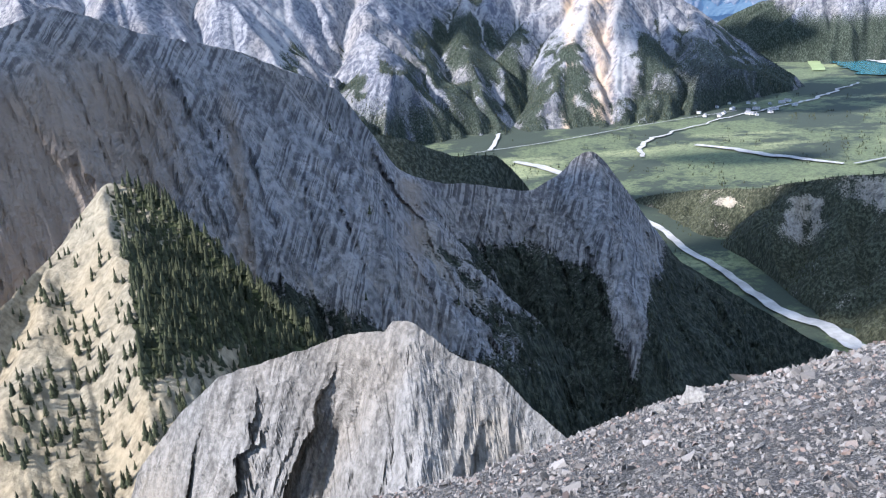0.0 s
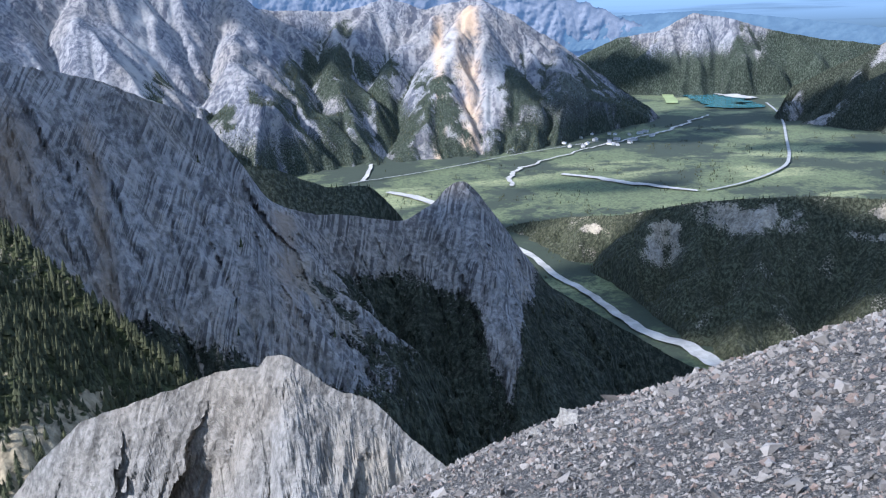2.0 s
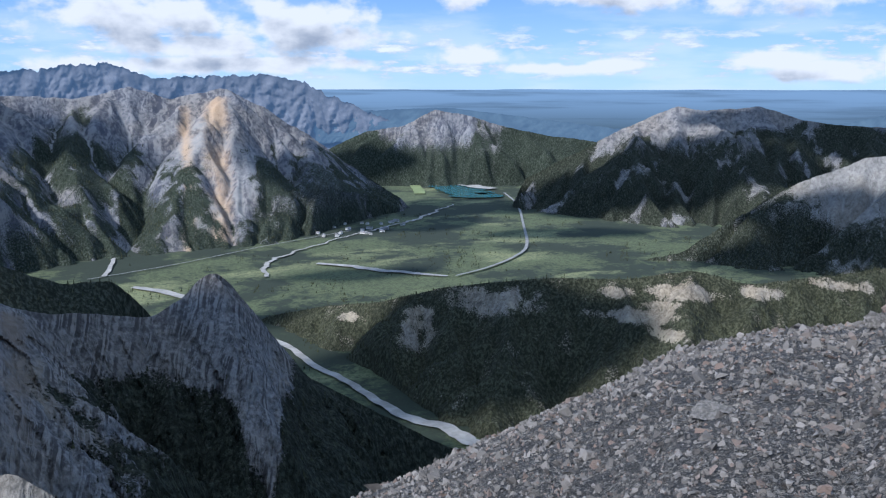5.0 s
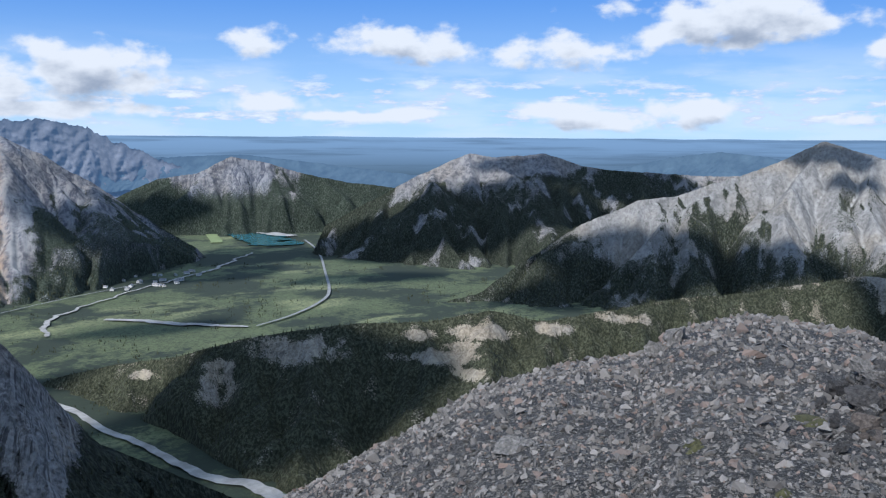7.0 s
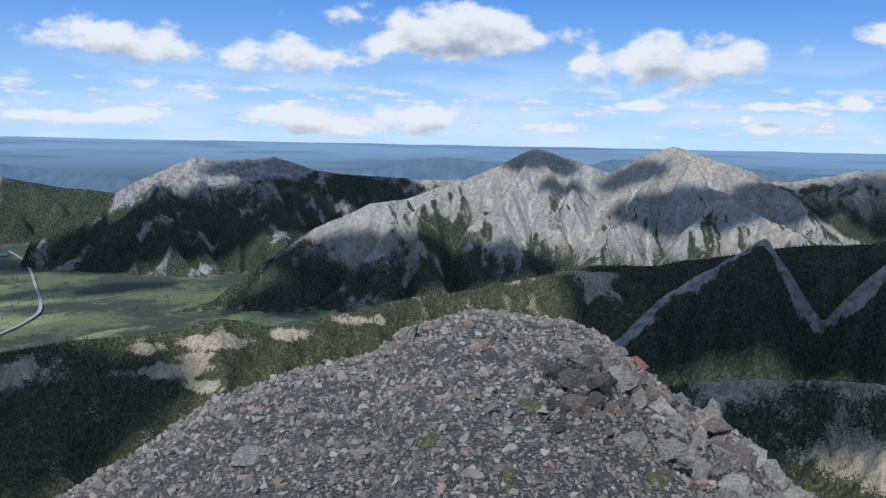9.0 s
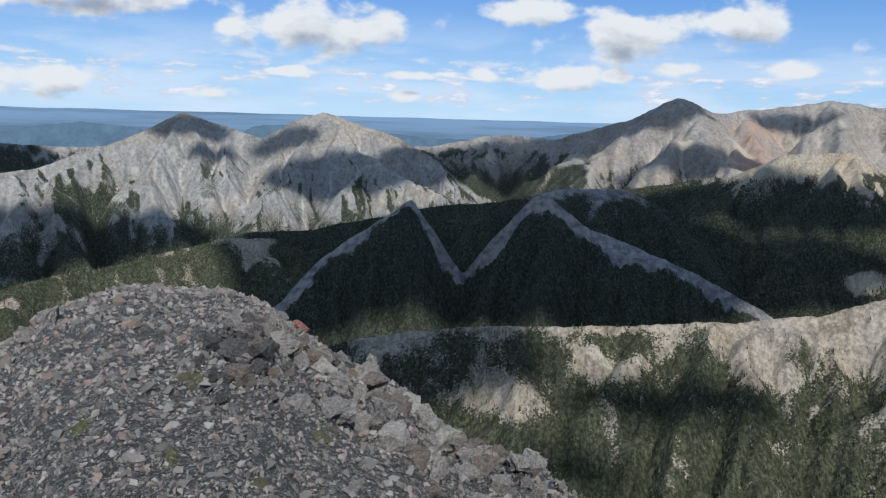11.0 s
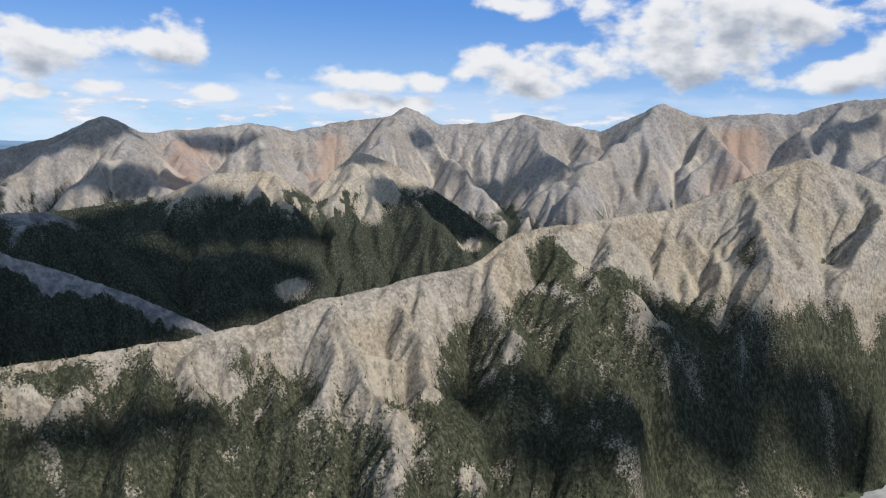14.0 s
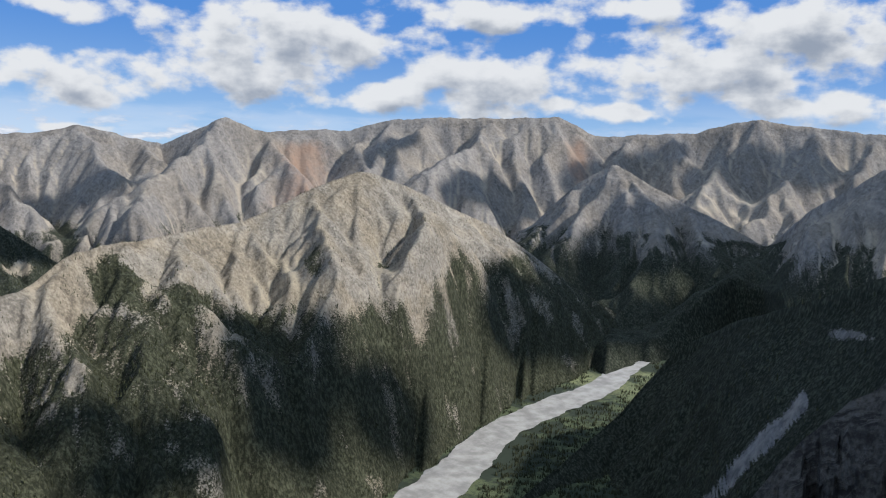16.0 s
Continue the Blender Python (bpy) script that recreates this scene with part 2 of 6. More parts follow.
def mountain_mat(name, rock, pale, soil, forest=(0.028, 0.045, 0.018), dip=(0.5, 0.0, 0.85), bed=14.0, bed_amount=0.5, grain=1.0, tint=None, contrast=1.0, bend=4.0, gap=0.12, relief=0.55, warm=(1.0, 0.94, 0.86)):
    """Bare rock in tilted beds, pale scree, soil and conifer cover. The cover and scree come from the mesh's attributes."""
    m, nt, bsdf = nodes_of(name)
    pos = node(nt, "ShaderNodeTexCoord").outputs["Object"]
    veg = node(nt, "ShaderNodeAttribute")
    veg.attribute_name = "cover"
    scr = node(nt, "ShaderNodeAttribute")
    scr.attribute_name = "scree"
    big = noise_at(nt, pos, 0.008 / grain, 6)
    fine = noise_at(nt, pos, 0.06 / grain, 6, 0.62)
    dot = nt.nodes.new("ShaderNodeVectorMath")
    dot.operation = "DOT_PRODUCT"
    nt.links.new(pos, dot.inputs[0])
    dot.inputs[1].default_value = Vector(dip).normalized()
    warp = mathn(nt, "ADD", dot.outputs["Value"], mathn(nt, "MULTIPLY", big, bed * bend))
    beds = nt.nodes.new("ShaderNodeTexNoise")
    beds.noise_dimensions = "1D"
    nt.links.new(warp, beds.inputs["W"])
    beds.inputs["Scale"].default_value, beds.inputs["Detail"].default_value, beds.inputs["Roughness"].default_value = 1.0 / bed, 4.0, 0.7
    bedv = ramp(nt, beds.outputs[0], 0.35, 0.65)
    streak = noise_at(nt, pos, 0.10 / grain, 5, 0.65, (1.0, 1.0, 0.16))
    patch = ramp(nt, noise_at(nt, pos, 0.02 / grain, 4), 0.42, 0.62)
    bedv = mathn(nt, "MULTIPLY", mathn(nt, "SUBTRACT", bedv, 0.5), mathn(nt, "MULTIPLY", patch, bed_amount))
    tone = mathn(nt, "ADD", mathn(nt, "ADD", bedv, mathn(nt, "MULTIPLY", mathn(nt, "SUBTRACT", streak, 0.5), 1.3)), mathn(nt, "ADD", mathn(nt, "MULTIPLY", mathn(nt, "SUBTRACT", fine, 0.5), 1.5), mathn(nt, "ADD", mathn(nt, "MULTIPLY", big, 0.8), 0.1)))
    tone = mathn(nt, "ADD", mathn(nt, "MULTIPLY", mathn(nt, "SUBTRACT", tone, 0.5), contrast), 0.5)
    base = mix(nt, ramp(nt, tone, 0.1, 0.9), rock, pale)
    hue = nt.nodes.new("ShaderNodeMix")
    hue.data_type, hue.blend_type = "RGBA", "MULTIPLY"
    nt.links.new(ramp(nt, noise_at(nt, pos, 0.0045 / grain ** 0.5, 4, 0.6), 0.40, 0.62), hue.inputs[0])
    nt.links.new(base, hue.inputs[6])
    hue.inputs[7].default_value = (*warm, 1)
    base = hue.outputs[2]
    sc = mathn(nt, "MULTIPLY", scr.outputs["Fac"], mathn(nt, "ADD", 0.55, mathn(nt, "MULTIPLY", fine, 0.8)), True)
    base = mix(nt, sc, base, soil)
    if tint:
        rust = node(nt, "ShaderNodeAttribute")
        rust.attribute_name = "rust"
        base = mix(nt, mathn(nt, "MULTIPLY", rust.outputs["Fac"], ramp(nt, mathn(nt, "ADD", fine, rust.outputs["Fac"]), 0.55, 1.2)), base, tint)
    speck = noise_at(nt, pos, 0.33, 2, 0.6)
    cov = ramp(nt, mathn(nt, "ADD", veg.outputs["Fac"], mathn(nt, "MULTIPLY", mathn(nt, "SUBTRACT", speck, 0.5), 1.3)), 0.34, 0.62)
    trees = noise_at(nt, pos, 0.22, 3, 0.7, (1.0, 1.0, 0.35))
    green = mix(nt, ramp(nt, noise_at(nt, pos, 0.02, 4), 0.3, 0.7), forest, tuple(c * 1.5 for c in forest))
    green = mix(nt, ramp(nt, trees, 0.40, 0.60), tuple(c * 0.5 for c in forest), green)
    green = mix(nt, mathn(nt, "MULTIPLY", ramp(nt, trees, 0.52, 0.68), gap), green, soil)
    col = mix(nt, cov, base, green)
    nt.links.new(col, bsdf.inputs["Base Color"])
    bsdf.inputs["Roughness"].default_value = 0.95
    bsdf.inputs["Specular IOR Level"].default_value = 0.15
    h = mathn(nt, "ADD", mathn(nt, "MULTIPLY", fine, 1.2), mathn(nt, "MULTIPLY", mathn(nt, "MULTIPLY", beds.outputs[0], patch), 1.0 * bed_amount))
    h = mathn(nt, "ADD", h, mathn(nt, "MULTIPLY", speck, mathn(nt, "MULTIPLY", cov, 1.0)))
    bump = node(nt, "ShaderNodeBump", Height=h, Strength=relief, Distance=9.0 * grain)
    nt.links.new(bump.outputs[0], bsdf.inputs["Normal"])
    return m


DARK_FIR = (0.034, 0.039, 0.026)
mat_slab = mountain_mat("slab_rock", (0.085, 0.082, 0.083), (0.275, 0.265, 0.255), (0.25, 0.215, 0.17), forest=DARK_FIR, dip=(0.9, 0.1, -0.42), bed=5, bed_amount=1.0, grain=0.4, bend=1.6, relief=1.0, tint=(0.225, 0.178, 0.135))
mat_far = mountain_mat("far_rock", (0.075, 0.08, 0.10), (0.24, 0.238, 0.242), (0.30, 0.29, 0.275), forest=(0.034, 0.043, 0.030), dip=(0.85, 0.1, -0.35), bed=26, bed_amount=0.8, grain=1.0, tint=(0.48, 0.33, 0.20), relief=0.3)
mat_dark = mountain_mat("forest_mountain", (0.10, 0.10, 0.11), (0.27, 0.26, 0.25), (0.28, 0.26, 0.23), forest=DARK_FIR, dip=(0.4, 0.3, 0.85), bed=22, bed_amount=0.4, grain=1.2, relief=0.35)
mat_back = mountain_mat("high_rock", (0.105, 0.098, 0.094), (0.30, 0.275, 0.245), (0.38, 0.325, 0.25), forest=DARK_FIR, dip=(-0.75, 0.2, 0.55), bed=26, bed_amount=0.7, grain=0.75, tint=(0.30, 0.19, 0.13), contrast=0.5, relief=0.4, warm=(1.0, 0.955, 0.885))
mat_dome = mountain_mat("tan_dome_rock", (0.16, 0.142, 0.112), (0.38, 0.335, 0.265), (0.41, 0.355, 0.27), forest=DARK_FIR, dip=(-0.75, 0.2, 0.55), bed=16, bed_amount=0.4, grain=0.5, contrast=0.7, relief=0.4)
mat_near = mountain_mat("pale_ridge", (0.12, 0.106, 0.088), (0.34, 0.305, 0.25), (0.36, 0.31, 0.225), forest=(0.044, 0.047, 0.028), dip=(-0.7, -0.1, 0.6), bed=8, bed_amount=0.6, grain=0.34, contrast=0.72, gap=0.08, relief=0.45, warm=(1.02, 0.965, 0.87))
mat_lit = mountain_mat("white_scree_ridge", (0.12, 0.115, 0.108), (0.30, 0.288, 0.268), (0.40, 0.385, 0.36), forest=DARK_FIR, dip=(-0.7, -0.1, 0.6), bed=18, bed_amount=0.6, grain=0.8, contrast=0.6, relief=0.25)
mat_spur = mountain_mat("pale_soil", (0.14, 0.12, 0.082), (0.27, 0.235, 0.165), (0.27, 0.22, 0.14), forest=(0.030, 0.036, 0.014), dip=(-0.7, -0.1, 0.6), bed=3, bed_amount=0.3, grain=0.2)
mat_crag = mountain_mat("crag_rock", (0.095, 0.09, 0.082), (0.25, 0.238, 0.218), (0.17, 0.155, 0.132), dip=(0.88, 0.2, -0.38), bed=1.2, bed_amount=0.8, grain=0.06, bend=1.5, relief=0.9, tint=(0.25, 0.215, 0.165), contrast=0.7)
# The crag's shade is put into these near-black rock colours.
mat_shaded_cliff = mountain_mat("shaded_cliff", (0.035, 0.032, 0.03), (0.12, 0.112, 0.10), (0.10, 0.09, 0.08), dip=(0.5, 0.2, 0.8), bed=1.2, bed_amount=0.8, grain=0.08, relief=0.9)


# ---- ridges ----
def mesh_object(name, verts, faces, mat, smooth_faces=True):
    me = bpy.data.meshes.new(name)
    verts, faces = np.asarray(verts, np.float32), np.asarray(faces, np.int32)
    k = faces.shape[1]
    me.vertices.add(len(verts))
    me.vertices.foreach_set("co", verts.ravel())
    me.loops.add(faces.size)
    me.loops.foreach_set("vertex_index", faces.ravel())
    me.polygons.add(len(faces))
    me.polygons.foreach_set("loop_start", np.arange(0, faces.size, k, dtype=np.int32))
    me.polygons.foreach_set("use_smooth", np.full(len(faces), smooth_faces))
    me.update(calc_edges=True)
    if mat:
        me.materials.append(mat)
    return new(name, me)


def grid_faces(n, m):
    i = np.arange(n * m).reshape(n, m)
    return np.stack([i[:-1, :-1], i[1:, :-1], i[1:, 1:], i[:-1, 1:]], -1).reshape(-1, 4)


def point_attribute(ob, name, values):
    at = ob.data.attributes.new(name, "FLOAT", "POINT")
    at.data.foreach_set("value", np.asarray(values, np.float32).ravel())


FIELDS = {}


def spur_segments(rng, az, rc, zc, auto, steep):
    """Random branching spurs that leave a crest and fall towards the valley."""
    segs = []
    xy = polar(az, rc, 0 * az)[:, :2]
    run = np.cumsum(np.hypot(*np.gradient(xy, axis=0).T))
    s = auto * 0.5
    while s < run[-1]:
        i = int(np.searchsorted(run, s))
        i = min(i, len(az) - 1)
        p = np.array([*xy[i], zc[i] - 0.02 * auto])
        inward = -xy[i] / np.linalg.norm(xy[i])
        turn = rng.normal(0, 0.5)
        fall = math.tan(radians(steep + rng.normal(0, 2.5)))
        for leg in range(4):
            c, q = math.cos(turn), math.sin(turn)
            d = np.array([inward[0] * c - inward[1] * q, inward[0] * q + inward[1] * c])
            length = auto * rng.uniform(0.55, 0.9)
            nxt = np.array([*(p[:2] + d * length), p[2] - length * fall * rng.uniform(0.75, 1.2)])
            segs.append((p, nxt))
            if leg < 3:
                for side in (-1, 1):
                    if rng.random() < 0.75:
                        t2 = turn + side * rng.uniform(0.55, 1.0)
                        d2 = np.array([inward[0] * math.cos(t2) - inward[1] * math.sin(t2), inward[0] * math.sin(t2) + inward[1] * math.cos(t2)])
                        l2 = auto * rng.uniform(0.35, 0.6)
                        segs.append((nxt, np.array([*(nxt[:2] + d2 * l2), nxt[2] - l2 * fall * 1.25])))
            p = nxt
            turn = turn * 0.6 + rng.normal(0, 0.3)
        s += auto * rng.uniform(0.7, 1.3)
    return segs


def box_mean(a, ni, nj):
    """The mean over a window of 2 ni + 1 by 2 nj + 1 cells."""
    for axis, k in ((0, ni), (1, nj)):
        pad = [(k + 1, k) if axis == i else (0, 0) for i in (0, 1)]
        c = np.cumsum(np.pad(a, pad, "edge"), axis)
        a = (np.take(c, range(2 * k + 1, c.shape[axis]), axis) - np.take(c, range(0, c.shape[axis] - 2 * k - 1), axis)) / (2 * k + 1)
    return a


NEIGHBOURS = ((0, 1), (1, 1), (1, 0), (1, -1), (0, -1), (-1, -1), (-1, 0), (-1, 1))


def shifted(a, di, dj, fill):
    """The array moved so that each cell holds its neighbour's value."""
    n, m = a.shape
    out = np.full((n, m), fill, float)
    out[max(0, -di):n - max(0, di), max(0, -dj):m - max(0, dj)] = a[max(0, di):n + min(0, di), max(0, dj):m + min(0, dj)]
    return out


def erode(X, Y, Z, strength, rounds=5, talus=1.15):
    """Cut a branching net of gullies into a slope by the water that runs over it. Gives the new heights and the area that drains through each cell."""
    n, m = Z.shape
    crest = Z[:, 0].copy()
    index = np.arange(n * m).reshape(n, m)
    gaps = [np.maximum(np.hypot(shifted(X, i, j, 1e6) - X, shifted(Y, i, j, 1e6) - Y), 0.5) for i, j in NEIGHBOURS]
    cell = np.abs(np.gradient(X, axis=0) * np.gradient(Y, axis=1) - np.gradient(X, axis=1) * np.gradient(Y, axis=0)) + 0.1
    area = cell.copy()
    for _ in range(rounds):
        for _ in range(12):
            lowest = np.minimum.reduce([shifted(Z, i, j, 1e9) for i, j in NEIGHBOURS])
            Z[1:-1, 1:-1] = np.maximum(Z, lowest + 0.02)[1:-1, 1:-1]
        best, to, gap = np.zeros((n, m)), index.copy(), np.ones((n, m))
        for (i, j), d in zip(NEIGHBOURS, gaps):
            fall = (Z - shifted(Z, i, j, 1e9)) / d
            better = fall > best
            best = np.where(better, fall, best)
            to = np.where(better, shifted(index, i, j, 0).astype(int), to)
            gap = np.where(better, d, gap)
        order = np.argsort(Z.ravel()).tolist()
        down, a = to.ravel().tolist(), cell.ravel().tolist()
        for i in reversed(order):
            k = down[i]
            if k != i:
                a[k] += a[i]
        area = np.array(a).reshape(n, m)
        cut = (strength * area ** 0.45 / gap).ravel().tolist()
        z = Z.ravel().tolist()
        for i in order:
            k = down[i]
            if k != i:
                z[i] = (z[i] + cut[i] * z[k]) / (1 + cut[i])
        Z = np.array(z).reshape(n, m)
        Z[:, 0] = crest
        for _ in range(5):
            over = np.maximum.reduce([Z - shifted(Z, i, j, 1e9) - talus * d for (i, j), d in zip(NEIGHBOURS, gaps)])
            Z = Z - 0.45 * np.maximum(over, 0)
            Z[:, 0] = crest
    return Z, area


def ridge(name, crest, mat, label, foot=None, slope=34, back=38, shape=1.15, gully=(60, 22), rough=(90, 14), jag=3.0,
          treeline=-150, band=60, bare=0.5, seed=1, size=(420, 130), category="mountain", warp=0.6, leaf=0.0, kind="structure", spurs=(), rim=0.0,
          aspect=0.0, rust=(), blocks=None, spur_slope=0.7, taper=(1.5, 1.5), auto=0.0, steep=27.0, reach=None, stop=None, clear=0.0, flute=None,
          cut=0.11, talus=1.3, woods=(), tracks=0.5, glades=0.0):
    """A mountain along a crest of (azimuth, distance, elevation) knots. foot: the height where its front slope ends; slope, back: degrees of the
    flanks; reach: degrees of the flattest line down its spurs; gully: spacing and depth of the runnels; rough: size and height of the relief;
    auto, steep: spacing and fall of branching spurs; treeline, band, bare: the conifer cover; cut, talus: how deep the water has cut and the
    steepest slope left standing; woods: (azimuth, elevation, half width, half height, more or less cover); tracks: pale scree along the gullies; glades: how bare the gaps in the forest are."""
    c = np.array(crest, float)
    n, mf = int(size[0] * 0.76), int(size[1] * 0.74)
    mb = max(16, mf // 7)
    az = np.linspace(c[0, 0], c[-1, 0], n)
    rc = np.interp(az, c[:, 0], c[:, 1])
    el = np.interp(az, c[:, 0], c[:, 2])
    el = np.convolve(np.pad(el, 2, "edge"), np.ones(5) / 5, "valid")
    rc = np.convolve(np.pad(rc, 12, "edge"), np.ones(25) / 25, "valid")
    arc = np.radians(az) * c[:, 1].mean()
    zc = rc * np.tan(np.radians(el)) + jag * fbm(arc / (jag * 7), arc * 0, 5, seed + 40, 0.6) + 1.2 * jag * fbm(arc / (jag * 28), arc * 0, 2, seed + 41)
    low = floor_z(az, rc) - 30 if foot is None else foot + 0 * az
    close = smooth(az[0], az[0] + taper[0], az) * (1 - smooth(az[-1] - taper[1], az[-1], az))
    zc = low + (zc - low) * close
    v = np.concatenate([-np.linspace(1, 0, mb, endpoint=False), np.linspace(0, 1, mf)])
    V, A = np.meshgrid(v, arc, indexing="xy")
    AZ, RC, ZC = np.broadcast_to(az[:, None], V.shape), rc[:, None] + 0 * V, zc[:, None] + 0 * V
    F, B = np.maximum(V, 0), np.maximum(-V, 0)
    fz = floor_z(AZ, RC) - 25 if foot is None else foot + 0 * V
    drop = np.maximum(ZC - fz, 12)
    if reach is None:
        reach = 23.0 if auto or spurs else slope * 0.85
    R = RC - F * drop / math.tan(radians(reach)) + B * drop / math.tan(radians(back))
    fz = floor_z(AZ, R) - 25 if foot is None else fz
    dist = np.abs(R - RC)
    X, Y = R * np.sin(np.radians(AZ)), R * np.cos(np.radians(AZ))
    wob = 1 + 0.22 * fbm(A / (gully[0] * 3.5), A * 0 + seed, 3, seed + 3)
    G = np.clip(dist * math.tan(radians(slope)) / (drop * wob), 0, 1)
    Z = ZC - drop * np.where(V >= 0, 1 - (1 - G) ** shape, B)
    wx = A + warp * gully[0] * fbm(X / gully[0] / 2.5, Y / gully[0] / 2.5, 3, seed + 9) + leaf * dist
    g1 = fbm(wx / gully[0], dist / gully[0] * 0.16, 4, seed, 0.5, ridged=True)
    g3 = fbm(wx / gully[0] * 3.1 + 3, dist / gully[0] * 0.5, 4, seed + 33, 0.55, ridged=True)
    wX, wY = X + 0.3 * rough[0] * fbm(X / rough[0], Y / rough[0], 2, seed + 15), Y + 0.3 * rough[0] * fbm(X / rough[0], Y / rough[0], 2, seed + 16)
    g2 = fbm(wX / rough[0], wY / rough[0], 6, seed + 20, 0.52, ridged=True)
    low_part = 1 - smooth(0.85, 1, G)
    env2 = smooth(0, rough[0] * 0.5, dist)
    lines = 1e9 + 0 * Z
    segs = []
    for sp in spurs:
        sp = np.array(sp, float)
        q = polar(sp[:, 0], sp[:, 1], sp[:, 1] * np.tan(np.radians(sp[:, 2])))
        segs += list(zip(q[:-1], q[1:]))
    if auto:
        segs += spur_segments(np.random.default_rng(seed + 500), az, rc, zc, auto, steep)
    k = 0.02 * (auto or rough[0] * 2)
    for p0, p1 in segs:
        d = p1 - p0
        u = np.clip(((wX - p0[0]) * d[0] + (wY - p0[1]) * d[1]) / (d[0] ** 2 + d[1] ** 2), 0, 1)
        dd = np.hypot(wX - p0[0] - u * d[0], wY - p0[1] - u * d[1])
        top = p0[2] + u * d[2] - spur_slope * (np.sqrt(dd * dd + k * k) - k) * (1 + 0.25 * g2)
        top = np.minimum(top, ZC - 0.25 * dist)
        lines = np.minimum(lines, np.where(top > Z - 4, dd, 1e9))
        Z = np.where(V > 0, np.maximum(Z, top), Z)
    Z = Z + (g1 - 0.3) * gully[1] * smooth(0, gully[0] * 1.5, dist) * low_part + (g3 - 0.3) * gully[1] * 0.3 * smooth(0, gully[0] * 0.4, dist) + (g2 - 0.2) * rough[1] * (0.12 + 0.88 * env2) * env2 ** 0.5
    Z = Z + (np.minimum(Z, fz - 8) - Z) * smooth(0.86, 1.0, np.abs(V))
    if stop:
        sr0 = np.interp(AZ, *np.array(stop, float).T) + 25 * fbm(A / 90, A * 0, 3, seed + 95)
        Z = Z + (np.minimum(Z, fz - 8) - Z) * (1 - smooth(sr0 + 10, sr0 + 330, R)) * (V > 0)
    flow = 0 * Z
    if cut:
        Zf, area = erode(X[:, mb:], Y[:, mb:], Z[:, mb:].copy(), cut, talus=talus)
        soft = 0.65 * Zf + 0.35 * box_mean(Zf, 1, 1)
        Z[:, mb + 1:] = soft[:, 1:]
        flow[:, mb:] = smooth(2.95, 4.1, np.log10(area))
        Z = Z + 0.10 * rough[1] * fbm(X / rough[0] * 4, Y / rough[0] * 4, 4, seed + 21, 0.6) * env2
    gx = np.gradient(Z, axis=1) / (np.gradient(R, axis=1) - 1e-9)
    gy = np.gradient(Z, axis=0) / (np.gradient(A, axis=0) + 1e-9)
    steepness = np.hypot(gx, gy)
    s1, s2 = max(60.0, 1.2 * rough[0]), max(24.0, 0.42 * rough[0])
    n1 = fbm(X / s1, Y / s1, 6, seed + 60, 0.68)
    n2 = fbm(wx / s2, dist / s2 / 5, 5, seed + 70, 0.6)
    far_mean = Z
    for _ in range(3):
        far_mean = box_mean(far_mean, max(2, int(70 / max(1.0, np.median(np.abs(np.gradient(A, axis=0)))))), max(2, int(70 / max(1.0, np.median(np.abs(np.gradient(R, axis=1)[:, mb:]))))))
    rib = np.clip(Z - far_mean, -30, 30)
    line = np.interp(AZ, *np.array(treeline, float).T) if isinstance(treeline, list) else treeline
    cover = smooth(-0.6 * band, 0.6 * band, line - Z - 1.3 * rib + n1 * band * 1.3 + aspect * np.tanh(-gy * 1.5))
    thin = bare * (1 - 0.75 * smooth(band * 0.8, band * 2.5, line - Z))
    cover = cover * (1 - thin * smooth(0.75, 1.3, steepness + n2 * 0.5)) * (1 - thin * smooth(0.15, 0.5, n2))
    scree = smooth(0.0, 0.5, 0.35 - g1 * 0.6 + n2 * 0.4) * smooth(0.02, 0.2, np.abs(V)) * (1 - smooth(0.8, 1.2, steepness))
    EL = np.degrees(np.arctan2(Z, R))
    for wa, we, ww, wh, amount in woods:
        inside = 1 - smooth(0.35, 1.35, np.hypot((AZ - wa) / ww, (EL - we) / wh) + 1.2 * n1 + 0.12 * n2)
        cover = cover * (1 - inside) + inside * amount
    glade_size = max(55.0, 0.9 * rough[0])
    cover = cover * (1 - glades * smooth(0.05, 0.35, fbm(X / glade_size, Y / glade_size, 5, seed + 66, 0.6)))
    lane = flow * smooth(-0.25, 0.25, n1 + tracks - 0.5) * smooth(0.01, 0.05, np.abs(V)) * (tracks > 0)
    cover = cover * (1 - 0.9 * lane * (1 - smooth(0.0, 0.35, (line - Z) / 320.0)))
    scree = np.maximum(scree, lane)
    if clear:
        cover = cover * (0.12 + 0.88 * smooth(clear - 25, clear + 25, R + 30 * n1))
    if rim:
        edge = np.minimum(dist, lines) + rim * (0.5 * n2 + 1.5 * n1 + 0.8 * fbm(X / 150, Y / 150, 3, seed + 67))
        cover = cover * smooth(rim * 0.4, rim, edge)
    if blocks:
        bw, bh, ba = blocks
        bx = (wx + 1.1 * bw * fbm(wx / bw / 2.7, dist / bw / 6, 2, seed + 80) + 0.25 * bw * fbm(X / bw * 1.5, Z / bw * 1.5, 3, seed + 81)) / bw
        col_h = hash2(np.floor(bx), np.floor(bx) * 0, seed)
        by = dist / bh + 3.1 * col_h
        fx = bx - np.floor(bx)
        crack = 1 - smooth(0.0, 0.1, fx) * (1 - smooth(0.92, 1.0, fx))
        open_crack = smooth(0.45, 0.9, hash2(np.floor(bx), np.floor(by * 0.7), seed + 8))
        push = (hash2(np.floor(bx), np.floor(by), seed + 5) - 0.5) * ba + (col_h - 0.5) * ba * 1.2 - crack * open_crack * ba * 0.55
